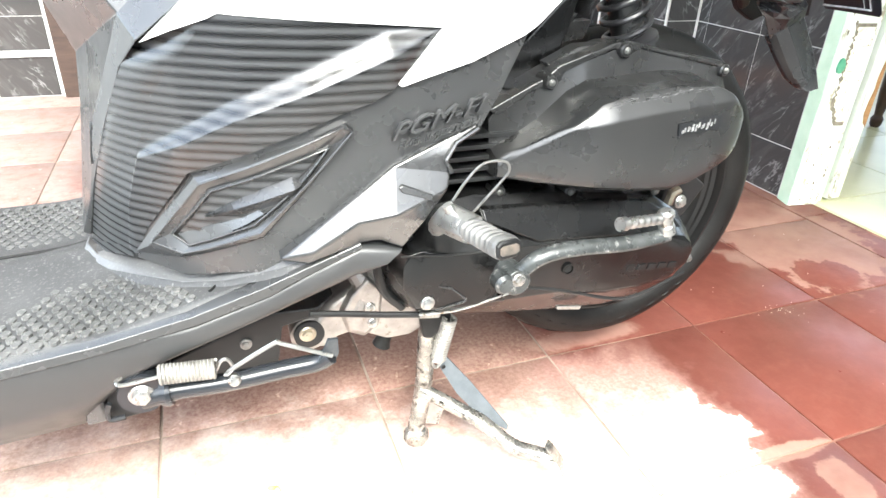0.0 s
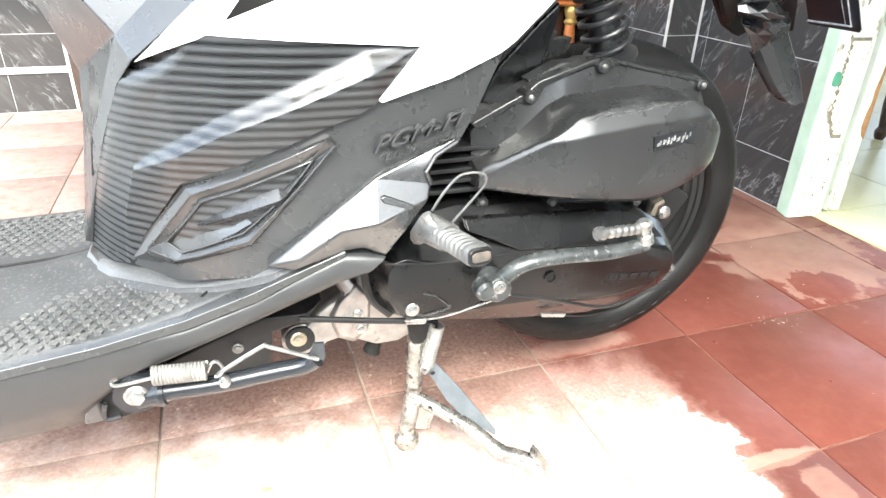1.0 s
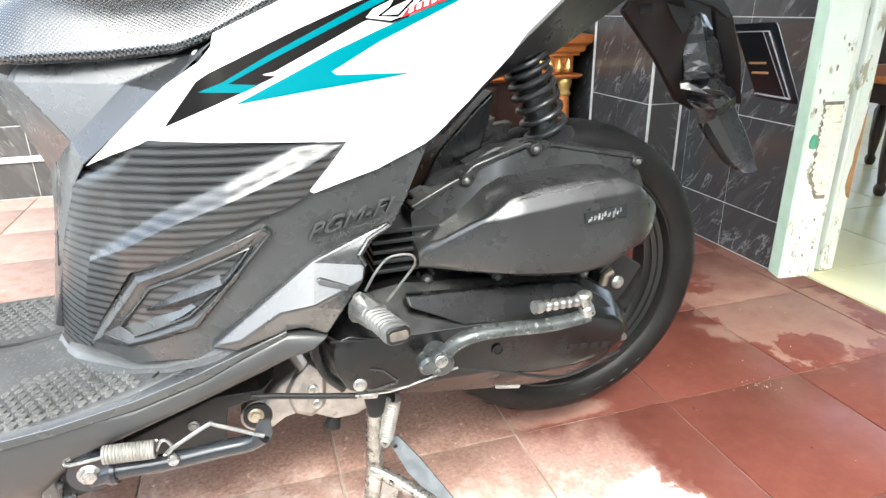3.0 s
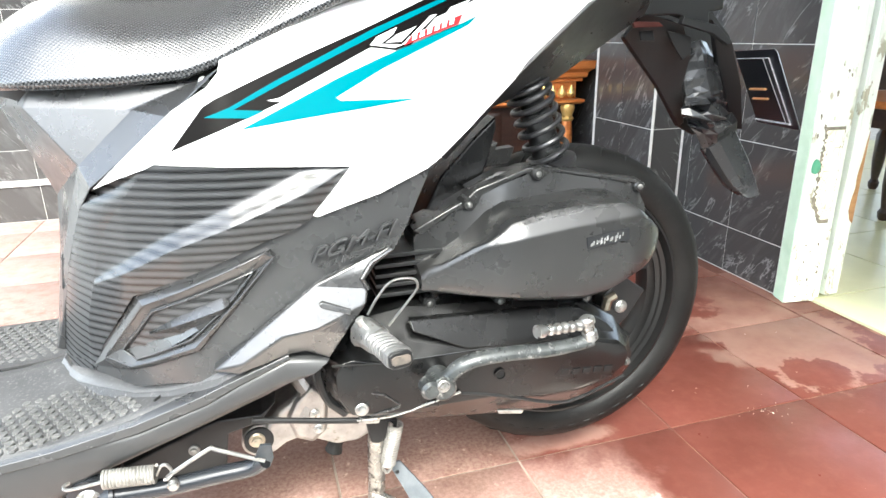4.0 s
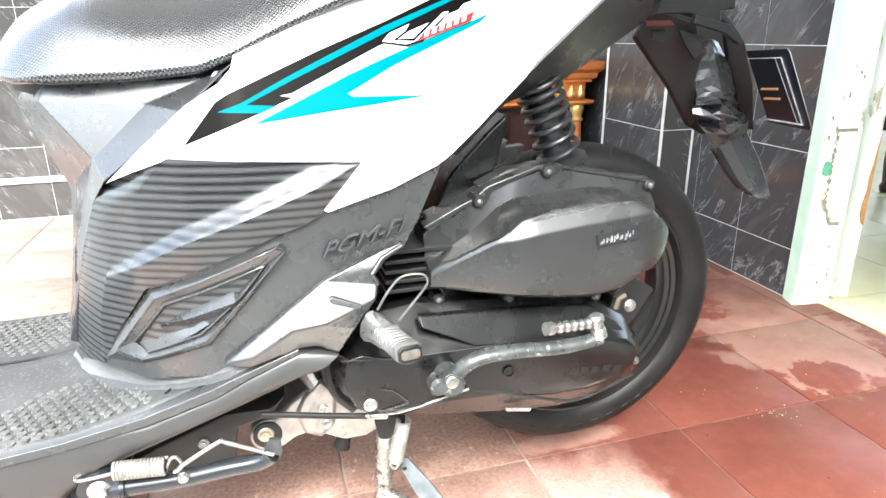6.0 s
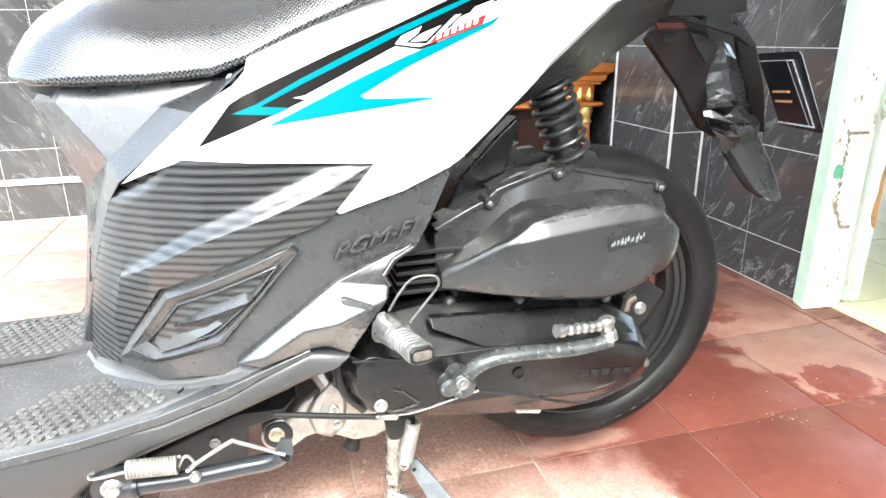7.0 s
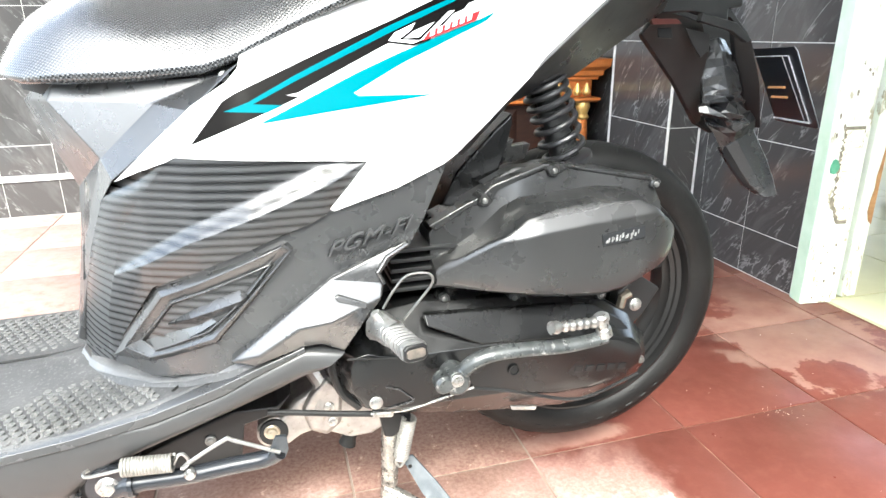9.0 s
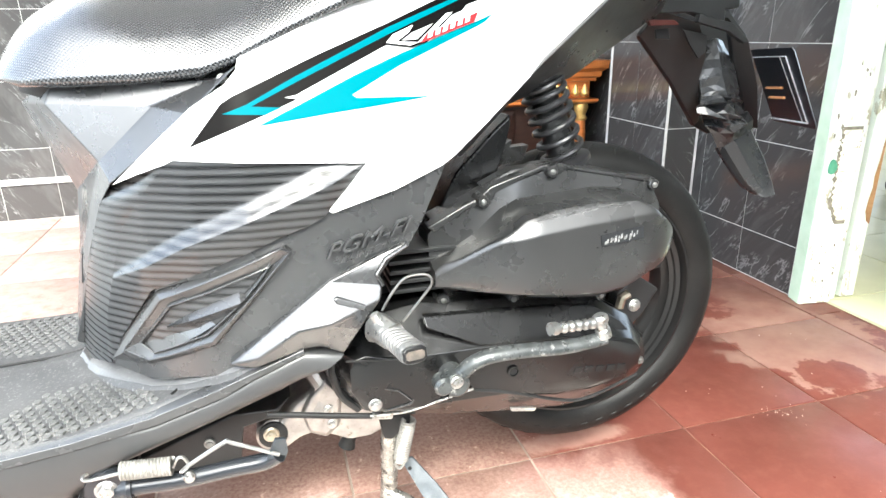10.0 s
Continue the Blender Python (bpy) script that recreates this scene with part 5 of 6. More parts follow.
skirt_top = [(-0.786, -0.196, 0.265), (-0.722, -0.196, 0.270), (-0.679, -0.196, 0.277), (-0.598, -0.197, 0.287), (-0.514, -0.199, 0.302), (-0.446, -0.203, 0.325), (-0.409, -0.208, 0.345), (-0.359, -0.208, 0.365), (-0.318, -0.206, 0.356)]
skirt_low = [(-0.821, -0.178, 0.177), (-0.752, -0.178, 0.184), (-0.706, -0.178, 0.185), (-0.633, -0.178, 0.191), (-0.594, -0.182, 0.237), (-0.497, -0.186, 0.272), (-0.447, -0.190, 0.291), (-0.386, -0.196, 0.316), (-0.352, -0.200, 0.335)]
skirt_rows = []
for (xa, ya, za), (xb, yb, zb) in zip(skirt_top, skirt_low):
    skirt_rows.append([(xa + (xb - xa) * k, ya + (yb - ya) * k - bow, za + (zb - za) * k) for k, bow in ((0.0, 0.0), (0.10, 0.0035), (0.45, 0.0095), (0.55, 0.0098), (0.64, 0.0085), (0.85, 0.001), (1.0, -0.006))])
part("side_skirt", slab_grid(skirt_rows, 0.05), M_SKIRT, scooter, "black plastic side skirt reflecting the red floor", 0.0, 60)
rail_in = [(-0.786, -0.186, 0.276), (-0.721, -0.186, 0.282), (-0.678, -0.186, 0.289), (-0.601, -0.187, 0.298), (-0.522, -0.189, 0.314), (-0.459, -0.194, 0.334), (-0.415, -0.205, 0.354), (-0.360, -0.207, 0.371)]
rail_mid = [(-0.782, -0.198, 0.276), (-0.718, -0.198, 0.282), (-0.676, -0.198, 0.287), (-0.598, -0.199, 0.296), (-0.518, -0.201, 0.312), (-0.453, -0.206, 0.334), (-0.412, -0.210, 0.351), (-0.360, -0.211, 0.370)]
rail_out = [(-0.785, -0.199, 0.266), (-0.721, -0.199, 0.271), (-0.678, -0.199, 0.277), (-0.597, -0.200, 0.287), (-0.514, -0.202, 0.303), (-0.446, -0.206, 0.325), (-0.410, -0.211, 0.345), (-0.359, -0.211, 0.365)]
n_r = len(rail_in)
part("edge_rail", shell(rail_in + rail_mid + rail_out, [(i, i + 1, n_r + i + 1, n_r + i) for i in range(n_r - 1)] + [(n_r + i, n_r + i + 1, 2 * n_r + i + 1, 2 * n_r + i) for i in range(n_r - 1)], 0.02), M_GREY, scooter, "scuffed grey edge rail of the footboard", 0.0015)
flange_up = [(-0.616, -0.041, 0.324), (-0.606, -0.058, 0.317), (-0.588, -0.086, 0.320), (-0.559, -0.131, 0.333), (-0.519, -0.159, 0.334), (-0.483, -0.180, 0.342), (-0.436, -0.198, 0.355)]
flange_low = [(-0.622, -0.041, 0.314), (-0.610, -0.062, 0.311), (-0.592, -0.091, 0.314), (-0.560, -0.140, 0.330), (-0.519, -0.169, 0.331), (-0.482, -0.191, 0.339), (-0.434, -0.206, 0.352)]
flange_low.append((-0.402, -0.207, 0.362))
flange_up.append((-0.403, -0.206, 0.366))
n_f = len(flange_up)
fall = [0.5] * (n_f - 3) + [0.4, 0.3, 0.1]
set_back = [1.035, 1.035, 1.035, 1.035, 1.032, 1.022, 1.006, 1.0]
stand_off = Vector((-0.38, -0.819, 0.681))
flange_low = [tuple(stand_off.lerp(Vector(p), k)) for p, k in zip(flange_low, set_back)]
flange_up = [tuple(stand_off.lerp(Vector(p), k)) for p, k in zip(flange_up, set_back)]
flange_base = [(x, y - 0.009 * k, max(board_z(x) + 0.0008, z - 0.03 * k - 0.002)) for (x, y, z), k in zip(flange_low, fall)]
part("base_flange", shell(flange_up + flange_low, [(i, i + 1, n_f + i + 1, n_f + i) for i in range(n_f - 1)], 0.02), M_LIP, scooter, "scuffed lip where the body meets the footboard", 0.0015)
part("board_fillet", shell([(x, y + 0.0005, z) for x, y, z in flange_low] + flange_base, [(i, i + 1, n_f + i + 1, n_f + i) for i in range(n_f - 1)], 0.02), M_FLOORBOARD, footboard, "", 0, 60)
part("skirt_end", slab([(-0.623, -0.186, 0.236), (-0.610, -0.186, 0.238), (-0.610, -0.186, 0.198), (-0.630, -0.186, 0.197)], 0.02), M_GREY, scooter, "", 0.004)
part("under_cover", prism([(-0.607, 0.209), (-0.550, 0.231), (-0.445, 0.269), (-0.397, 0.267), (-0.378, 0.282), (-0.398, 0.257), (-0.435, 0.249), (-0.442, 0.205), (-0.481, 0.199), (-0.554, 0.208)], -0.15, 0.1), M_BELLY, scooter, "black belly cover", 0.004)
bolt("bolt", (-0.474, -0.152, 0.237), (0, -1, 0), 0.005, M_BOLT, scooter)

# bodywork under the seat
# filler inside the panels, coloured as dark as the shade behind them
part("body_core", loft(*[[(x, -w, z0), (x, w, z0), (x, w * 0.8, 0.66), (x, -w * 0.8, 0.66)] for x, w, z0 in ((-0.555, 0.035, 0.31), (-0.52, 0.09, 0.335), (-0.44, 0.16, 0.36), (-0.28, 0.16, 0.42), (-0.22, 0.13, 0.52))]), M_HOSE_SHADE, scooter, "inner body filler, shade put into its colour")
under = [(-0.628, -0.020, 0.618), (-0.580, -0.112, 0.623), (-0.4807, -0.135, 0.6185), (-0.5367, -0.135, 0.5678), (-0.445, -0.160, 0.612), (-0.5242, -0.158, 0.5496), (-0.574, -0.102, 0.638), (-0.416, -0.142, 0.6435), (-0.601, -0.060, 0.635),
         (-0.591, -0.020, 0.519), (-0.598, -0.020, 0.465), (-0.578, -0.085, 0.472), (-0.605, -0.055, 0.371), (-0.620, -0.040, 0.336), (-0.543, -0.133, 0.524), (-0.567, -0.107, 0.470), (-0.591, -0.072, 0.407), (-0.612, -0.040, 0.332), (-0.393, -0.161, 0.658)]
under_faces = [(8, 6, 1, 0), (6, 7, 2, 1), (7, 18, 4, 2), (1, 2, 3), (0, 1, 3, 9), (2, 4, 5, 3), (3, 5, 14, 11), (9, 3, 11, 10), (11, 14, 15), (11, 15, 16, 12), (10, 11, 12, 13), (12, 16, 17, 13)]
seat_cowl = part("seat_cowl", shell(under, under_faces, 0.03), M_COWL, scooter, "dark grey plastic cowl under the seat", 0.003, 12)
part("slot_vent", slab([(-0.584, -0.073, 0.464), (-0.577, -0.075, 0.464), (-0.586, -0.075, 0.423), (-0.592, -0.072, 0.422)], 0.006), M_HOSE_SHADE, seat_cowl)
for k in range(4):
    part("slot_block", slab([(x, y - 0.002, z - 0.0105 * k) for x, y, z in [(-0.584, -0.074, 0.464), (-0.579, -0.076, 0.464), (-0.581, -0.076, 0.456), (-0.586, -0.074, 0.456)]], 0.005), M_GREY, seat_cowl, "", 0.0008)
bolt("bolt", (-0.411, -0.147, 0.6435), (0, -1, 0.2), 0.0042, M_BOLT, seat_cowl)

CARBON_TOP = [(-0.569, 0.349), (-0.559, 0.401), (-0.541, 0.456), (-0.523, 0.503), (-0.497, 0.538), (-0.470, 0.569), (-0.462, 0.573), (-0.282, 0.562)]
CARBON_LOW = [(-0.569, 0.348), (-0.561, 0.345), (-0.547, 0.377), (-0.502, 0.442), (-0.370, 0.495), (-0.347, 0.502), (-0.327, 0.512), (-0.282, 0.5615)]
CREASE_HI = [(-0.569, 0.442), (-0.541, 0.4515), (-0.459, 0.501), (-0.331, 0.556), (-0.282, 0.562)]
CREASE_LO = [(-0.569, 0.440), (-0.541, 0.4495), (-0.457, 0.493), (-0.370, 0.5245), (-0.316, 0.545), (-0.282, 0.5618)]


def carbon_lift(x):
    """How far the lower half stands proud of the upper half at the crease."""
    return 0.0125 * max(0.0, min(1.0, (x + 0.560) / 0.05)) * max(0.0, min(1.0, (-0.284 - x) / 0.045)) + 0.0005


def carbon_section(x):
    top, low = along(CARBON_TOP, x), along(CARBON_LOW, x)
    hi, lo = min(along(CREASE_HI, x), top - 0.0004), min(along(CREASE_LO, x), top - 0.0008)
    hi, lo = max(hi, low + 0.0008), max(lo, low + 0.0004)
    lift = carbon_lift(x)

    def base(z):
        return body_side(x, min(z, 0.56)) + 0.0015 + 0.12 * max(0.0, z - 0.56)

    rise = min(0.014, (top - hi) * 0.5)
    rows = [(top, 0.0), (hi + (top - hi) * 0.75, 0.0), (hi + rise, 0.0), (hi + rise * 0.5, 0.04), (hi, 0.16)]
    rows += [(hi + (lo - hi) * 0.5, 0.58), (lo + (hi - lo) * 0.06, 0.97), (lo - min(0.0015, (lo - low) * 0.3), 1.0)]
    rows += [(lo + (low - lo) * k, 1.0 - 0.5 * k) for k in (0.35, 0.7, 1.0)]
    return [(x, base(z) - lift * k, z) for z, k in rows]


CARBON_X = [-0.5685 + 0.286 * k / 96 for k in range(97)]
carbon_cover = part("carbon_cover", slab_grid([carbon_section(x) for x in CARBON_X], 0.012), M_CARBON, scooter, "side cover in carbon-look film", 0, 55)
ridge_x = [-0.5685 + 0.104 * k / 20 for k in range(21)]
ridge_line = [Vector(carbon_section(x)[0]) for x in ridge_x]
front_line = smooth_path([(-0.613, -0.039, 0.329), (-0.590, -0.074, 0.409), (-0.566, -0.109, 0.472), (-0.542, -0.135, 0.526), (-0.524, -0.139, 0.548), (-0.478, -0.172, 0.5695)], 4)
facet = [[front_line[k].lerp(ridge_line[k], u) + Vector((0, -0.004 * math.sin(math.pi * u), 0)) for u in (0.0, 0.25, 0.5, 0.75, 0.93, 1.0)] for k in range(21)]
part("front_facet", slab_grid(facet, 0.012), M_CARBON, carbon_cover, "front facet of the carbon-look side cover", 0, 40)
part("front_toe", shell([tuple(ridge_line[0]), (-0.566, -0.117, 0.340), (-0.600, -0.062, 0.322), (-0.613, -0.039, 0.329)], [(0, 1, 2, 3)], 0.012), M_CARBON, carbon_cover)

part("lower_cover", skin([(-0.375, 0.491), (-0.347, 0.500), (-0.328, 0.511), (-0.324, 0.514), (-0.289, 0.522), (-0.254, 0.532), (-0.201, 0.554), (-0.204, 0.546), (-0.226, 0.498), (-0.242, 0.470), (-0.263, 0.456), (-0.277, 0.437), (-0.320, 0.400), (-0.383, 0.356), (-0.418, 0.347), (-0.482, 0.341), (-0.520, 0.333), (-0.561, 0.343), (-0.548, 0.375), (-0.502, 0.441)], offset_side(0.001), 0.012, 0.03), M_GREY, scooter, "dark grey plastic lower side cover", 0.0015)
vent_edge = [(-0.498, 0.442), (-0.367, 0.487), (-0.362, 0.481), (-0.397, 0.438), (-0.446, 0.383), (-0.52, 0.355), (-0.56, 0.354)]
vent_out = [(-0.496, 0.434), (-0.371, 0.485), (-0.364, 0.479), (-0.399, 0.439), (-0.447, 0.385), (-0.52, 0.358), (-0.549, 0.361)]
vent_rim = [(-0.495, 0.432), (-0.373, 0.483), (-0.365, 0.478), (-0.401, 0.439), (-0.449, 0.388), (-0.518, 0.36), (-0.544, 0.367)]
vent_low = [(-0.487, 0.428), (-0.386, 0.467), (-0.381, 0.468), (-0.411, 0.43), (-0.452, 0.394), (-0.511, 0.368), (-0.526, 0.379)]
vent_lip = [(-0.486, 0.426), (-0.388, 0.465), (-0.385, 0.466), (-0.413, 0.432), (-0.453, 0.396), (-0.511, 0.37), (-0.524, 0.379)]
vent_in = [(-0.485, 0.424), (-0.393, 0.463), (-0.39, 0.463), (-0.415, 0.435), (-0.455, 0.399), (-0.51, 0.373), (-0.522, 0.376)]


def vent_point(x, z, d):
    """A corner of the vent at the given depth from the body, on its own line of sight."""
    p = Vector((x, body_side(x, z) - 0.006, z))
    k = (body_side(x, z) + d - stand_off.y) / (p.y - stand_off.y)
    return tuple(stand_off.lerp(p, k))


vent_rings = []
for outline, d in ((vent_edge, 0.0005), (vent_out, -0.0072), (vent_rim, -0.0085), (vent_low, -0.0028), (vent_lip, -0.0050), (vent_in, -0.0006)):
    vent_rings.append([vent_point(x, z, d) for x, z in match(outline, vent_edge)])
vent = part("vent_frame", loft(*vent_rings, caps=False), M_GREY, scooter, "raised grey frame of the side vent", 0, 14)
for k, r in ((2, 0.0011), (4, 0.0010)):
    part("rounded_edge", tube(vent_rings[k] + vent_rings[k][:1], r, 8), M_GREY, vent, "", 0, 60)
part("vent_floor", skin(vent_in, offset_side(-0.0006), 0.003, 0.04), M_CARBON, vent)
blade_up = [(-0.493, 0.402), (-0.47, 0.417), (-0.441, 0.432), (-0.417, 0.441), (-0.413, 0.438)]
blade_ridge = [(-0.493, 0.401), (-0.469, 0.41), (-0.443, 0.42), (-0.417, 0.429), (-0.411, 0.434)]
blade_low = [(-0.493, 0.401), (-0.466, 0.405), (-0.438, 0.414), (-0.416, 0.424), (-0.409, 0.43)]
lip_up = [(-0.525, 0.377), (-0.493, 0.392), (-0.461, 0.403), (-0.447, 0.411), (-0.432, 0.417)]
lip_low = [(-0.511, 0.371), (-0.481, 0.384), (-0.46, 0.396), (-0.444, 0.407), (-0.428, 0.418)]
blade_rows = [[vent_point(*a, -0.0012), vent_point(*b, -0.0100), vent_point(*c, -0.0030)] for a, b, c in zip(blade_up, blade_ridge, blade_low)]
part("vent_blade", slab_grid(blade_rows, 0.004), M_GREY, vent, "", 0, 14)
part("vent_lip", slab_grid([[vent_point(*a, -0.0010), vent_point(*b, -0.0050)] for a, b in zip(lip_up, lip_low)], 0.004), M_GREY, vent, "", 0, 14)

bulge = [(-0.436, -0.2110, 0.3642), (-0.378, -0.2092, 0.4074), (-0.326, -0.2078, 0.4455), (-0.246, -0.205, 0.477), (-0.242, -0.204, 0.471), (-0.267, -0.209, 0.460), (-0.279, -0.214, 0.448), (-0.273, -0.214, 0.434), (-0.276, -0.217, 0.419), (-0.300, -0.220, 0.390), (-0.331, -0.2312, 0.4035), (-0.363, -0.2230, 0.3966), (-0.404, -0.2207, 0.3714), (-0.411, -0.214, 0.358), (-0.359, -0.208, 0.369), (-0.342, -0.208, 0.370), (-0.318, -0.207, 0.357)]
bulge_faces = [(0, 1, 11, 12), (1, 2, 10, 11), (2, 3, 4, 5), (2, 5, 6, 7), (2, 7, 8, 10), (8, 9, 10), (0, 12, 13), (12, 11, 14, 13), (11, 10, 15, 14), (10, 9, 16, 15)]
knee = part("lower_bulge", shell(bulge, bulge_faces, 0.02), M_GREY, scooter, "swept grey lower cover with scuffs", 0.003, 12)
part("tab_groove", slab([(-0.326, -0.221, 0.427), (-0.322, -0.221, 0.429), (-0.293, -0.223, 0.417), (-0.295, -0.224, 0.411), (-0.302, -0.224, 0.415), (-0.323, -0.222, 0.422)], 0.006), M_GREY, knee, "", 0.0012)
part("hook_edge", tube([(-0.246, -0.208, 0.473), (-0.269, -0.212, 0.462), (-0.280, -0.217, 0.448), (-0.274, -0.216, 0.435)], 0.0025, 8), M_GREY, knee)

words = (-0.331, -0.208, 0.467)
words_end = (-0.243, -0.208, 0.490)
run = Vector(words_end) - Vector(words)
run_up = Vector((0.10, 0.0, 1.0)).normalized()
lettering("raised_letters", "PGM-FI", 0.0205, words, run.normalized() * 1.42, run_up, 0.0030, M_LETTER, scooter, "raised moulded letters", 0.35)
lettering("raised_letters", "FUEL INJECTION", 0.0088, (words[0] + 0.006, words[1] - 0.0040, words[2] - 0.0076), run.normalized() * 1.22, run_up, 0.0016, M_LETTER, scooter, "small raised moulded letters", 0.2)

white_outline = [(-0.523, 0.548), (-0.496, 0.560), (-0.470, 0.569), (-0.462, 0.573), (-0.282, 0.562), (-0.304, 0.537), (-0.323, 0.517), (-0.319, 0.514), (-0.289, 0.523), (-0.254, 0.533), (-0.206, 0.554), (-0.189, 0.565), (-0.144, 0.599), (-0.071, 0.650), (0.036, 0.717), (0.089, 0.751), (-0.191, 0.758), (-0.268, 0.718), (-0.332, 0.690), (-0.394, 0.663), (-0.397, 0.652), (-0.409, 0.639), (-0.442, 0.619), (-0.484, 0.583)]
white = part("side_panel", skin(white_outline, offset_side(-0.004), 0.012, 0.025), M_WHITE, scooter, "glossy white side panel", 0.005)


def decal(name, outline, material, lift, label=""):
    return part(name, skin(outline, offset_side(-0.004 - lift), 0.0004, 0.03), material, white, label)


decal("stripe", [(-0.446, 0.584), (-0.414, 0.622), (-0.402, 0.629), (-0.317, 0.665), (-0.245, 0.693), (-0.181, 0.720), (-0.096, 0.749), (-0.034, 0.751), (-0.114, 0.723), (-0.225, 0.682), (-0.253, 0.670), (-0.343, 0.628), (-0.355, 0.626), (-0.342, 0.624), (-0.360, 0.617), (-0.377, 0.610)], M_DECAL_BLACK, 0.0006, "glossy black stripe with ragged end")
decal("stripe", [(-0.413, 0.613), (-0.390, 0.621), (-0.346, 0.643), (-0.245, 0.689), (-0.162, 0.721), (-0.096, 0.749), (-0.081, 0.749), (-0.153, 0.721), (-0.246, 0.682), (-0.341, 0.640), (-0.386, 0.619), (-0.359, 0.617), (-0.374, 0.611)], M_DECAL_CYAN, 0.0012, "bright cyan stripe")
decal("stripe", [(-0.382, 0.601), (-0.332, 0.623), (-0.285, 0.644), (-0.237, 0.663), (-0.129, 0.701), (-0.140, 0.693), (-0.238, 0.652), (-0.289, 0.626), (-0.284, 0.623), (-0.206, 0.622), (-0.254, 0.616), (-0.317, 0.609)], M_DECAL_CYAN, 0.0008, "bright cyan lightning stripe")
decal("emblem_shape", [(-0.253, 0.673), (-0.242, 0.683), (-0.214, 0.694), (-0.219, 0.685), (-0.233, 0.676), (-0.216, 0.677), (-0.183, 0.704), (-0.169, 0.707), (-0.206, 0.674), (-0.223, 0.669)], M_DECAL_BLACK, 0.0016, "black outline of a white emblem")
decal("emblem_shape", [(-0.249, 0.674), (-0.241, 0.682), (-0.219, 0.691), (-0.224, 0.684), (-0.238, 0.675), (-0.216, 0.674), (-0.182, 0.702), (-0.175, 0.703), (-0.209, 0.676), (-0.224, 0.671)], M_DECAL_WHITE, 0.0022, "white angular emblem stroke")
decal("emblem_shape", [(-0.186, 0.682), (-0.159, 0.710), (-0.135, 0.718), (-0.140, 0.713), (-0.154, 0.707), (-0.160, 0.696), (-0.148, 0.701), (-0.153, 0.694)], M_DECAL_WHITE, 0.0022, "white angular emblem stroke")
decal("emblem_shape", [(-0.140, 0.699), (-0.127, 0.716), (-0.111, 0.722), (-0.107, 0.717), (-0.116, 0.713), (-0.119, 0.708)], M_DECAL_WHITE, 0.0020, "white angular emblem stroke")
decal("emblem_bar", [(-0.214, 0.673), (-0.205, 0.683), (-0.147, 0.703), (-0.153, 0.693)], M_DECAL_RED, 0.0026, "red bar under the emblem")
for k in range(6):
    u = 0.08 + 0.145 * k
    a, b = Vector((*(-0.210, 0.676), 0)), Vector((*(-0.152, 0.696), 0))
    p = a.lerp(b, u)
    q = a.lerp(b, u + 0.085)
    decal("emblem_mark", [(p.x, p.y), (q.x, q.y), (q.x + 0.002, q.y + 0.0062), (p.x + 0.002, p.y + 0.0062)], M_DECAL_WHITE, 0.0030)

# seat
SEAT = [(-0.634, 0.668, 0.02, 0.35), (-0.634, 0.655, 0.055, 0.60), (-0.622, 0.646, 0.09, 0.85), (-0.597, 0.641, 0.117, 0.97), (-0.56, 0.640, 0.130, 1.0), (-0.49, 0.641, 0.14, 1.0), (-0.43, 0.646, 0.15, 1.0), (-0.398, 0.657, 0.153, 1.0), (-0.348, 0.682, 0.155, 1.0), (-0.279, 0.712, 0.155, 1.0), (-0.10, 0.77, 0.15, 1.0), (0.15, 0.80, 0.12, 0.9)]
SECTION = [(0.90, -0.002), (0.985, 0.0015), (1.0, 0.0045), (0.988, 0.011), (0.957, 0.022), (0.925, 0.034), (0.885, 0.045), (0.82, 0.056), (0.70, 0.068), (0.52, 0.080), (0.32, 0.088), (0.12, 0.091)]
rings = []
for x, z, w, k in SEAT:
    lean = 0.65 if x < -0.59 else 0.25
    ring = [(x + lean * h * k, -w * s, z + h * k) for s, h in SECTION]
    rings.append(ring + [(px, -py, pz) for px, py, pz in ring[::-1]])
seat = part("seat", loft(*rings), M_SEAT, scooter, "black grained vinyl seat", 0.0, 70)
part("seat_base", loft(*[[(x + 0.012, -w * 0.86, z + 0.004), (x + 0.012, w * 0.86, z + 0.004), (x + 0.012, w * 0.8, z - 0.014), (x + 0.012, -w * 0.8, z - 0.014)] for x, z, w, k in SEAT[1:]]), M_HOSE_SHADE, seat)

# tail
cowl_up = [(0.006, -0.150, 0.715), (-0.076, -0.160, 0.650), (-0.138, -0.172, 0.597), (-0.184, -0.185, 0.561)]
cowl_low = [(0.123, -0.075, 0.703), (-0.003, -0.085, 0.628), (-0.091, -0.100, 0.601), (-0.174, -0.170, 0.554)]
cowl_hi = [(0.103, -0.130, 0.752), (0.147, -0.070, 0.745)]
part("tail_cowl", shell(cowl_up + cowl_low + cowl_hi, [(0, 1, 5, 4), (1, 2, 6, 5), (2, 3, 7, 6), (8, 0, 4, 9)], 0.012), M_BLACK, scooter, "black tail cowl under the white panel", 0.002)
part("inner_fender", prism([(-0.214, 0.418), (-0.158, 0.521), (-0.113, 0.567), (-0.088, 0.589), (-0.087, 0.575), (-0.096, 0.542), (-0.105, 0.515), (-0.139, 0.488), (-0.175, 0.430)], -0.10, 0.06), M_COVER, scooter, "black inner fender", 0.004)
part("fender_fin", slab([(-0.130, -0.100, 0.533), (-0.081, -0.090, 0.556), (-0.081, -0.080, 0.544), (-0.050, -0.070, 0.545), (-0.058, -0.070, 0.524), (-0.114, -0.100, 0.526)], 0.02), M_CASE, scooter, "", 0.002)
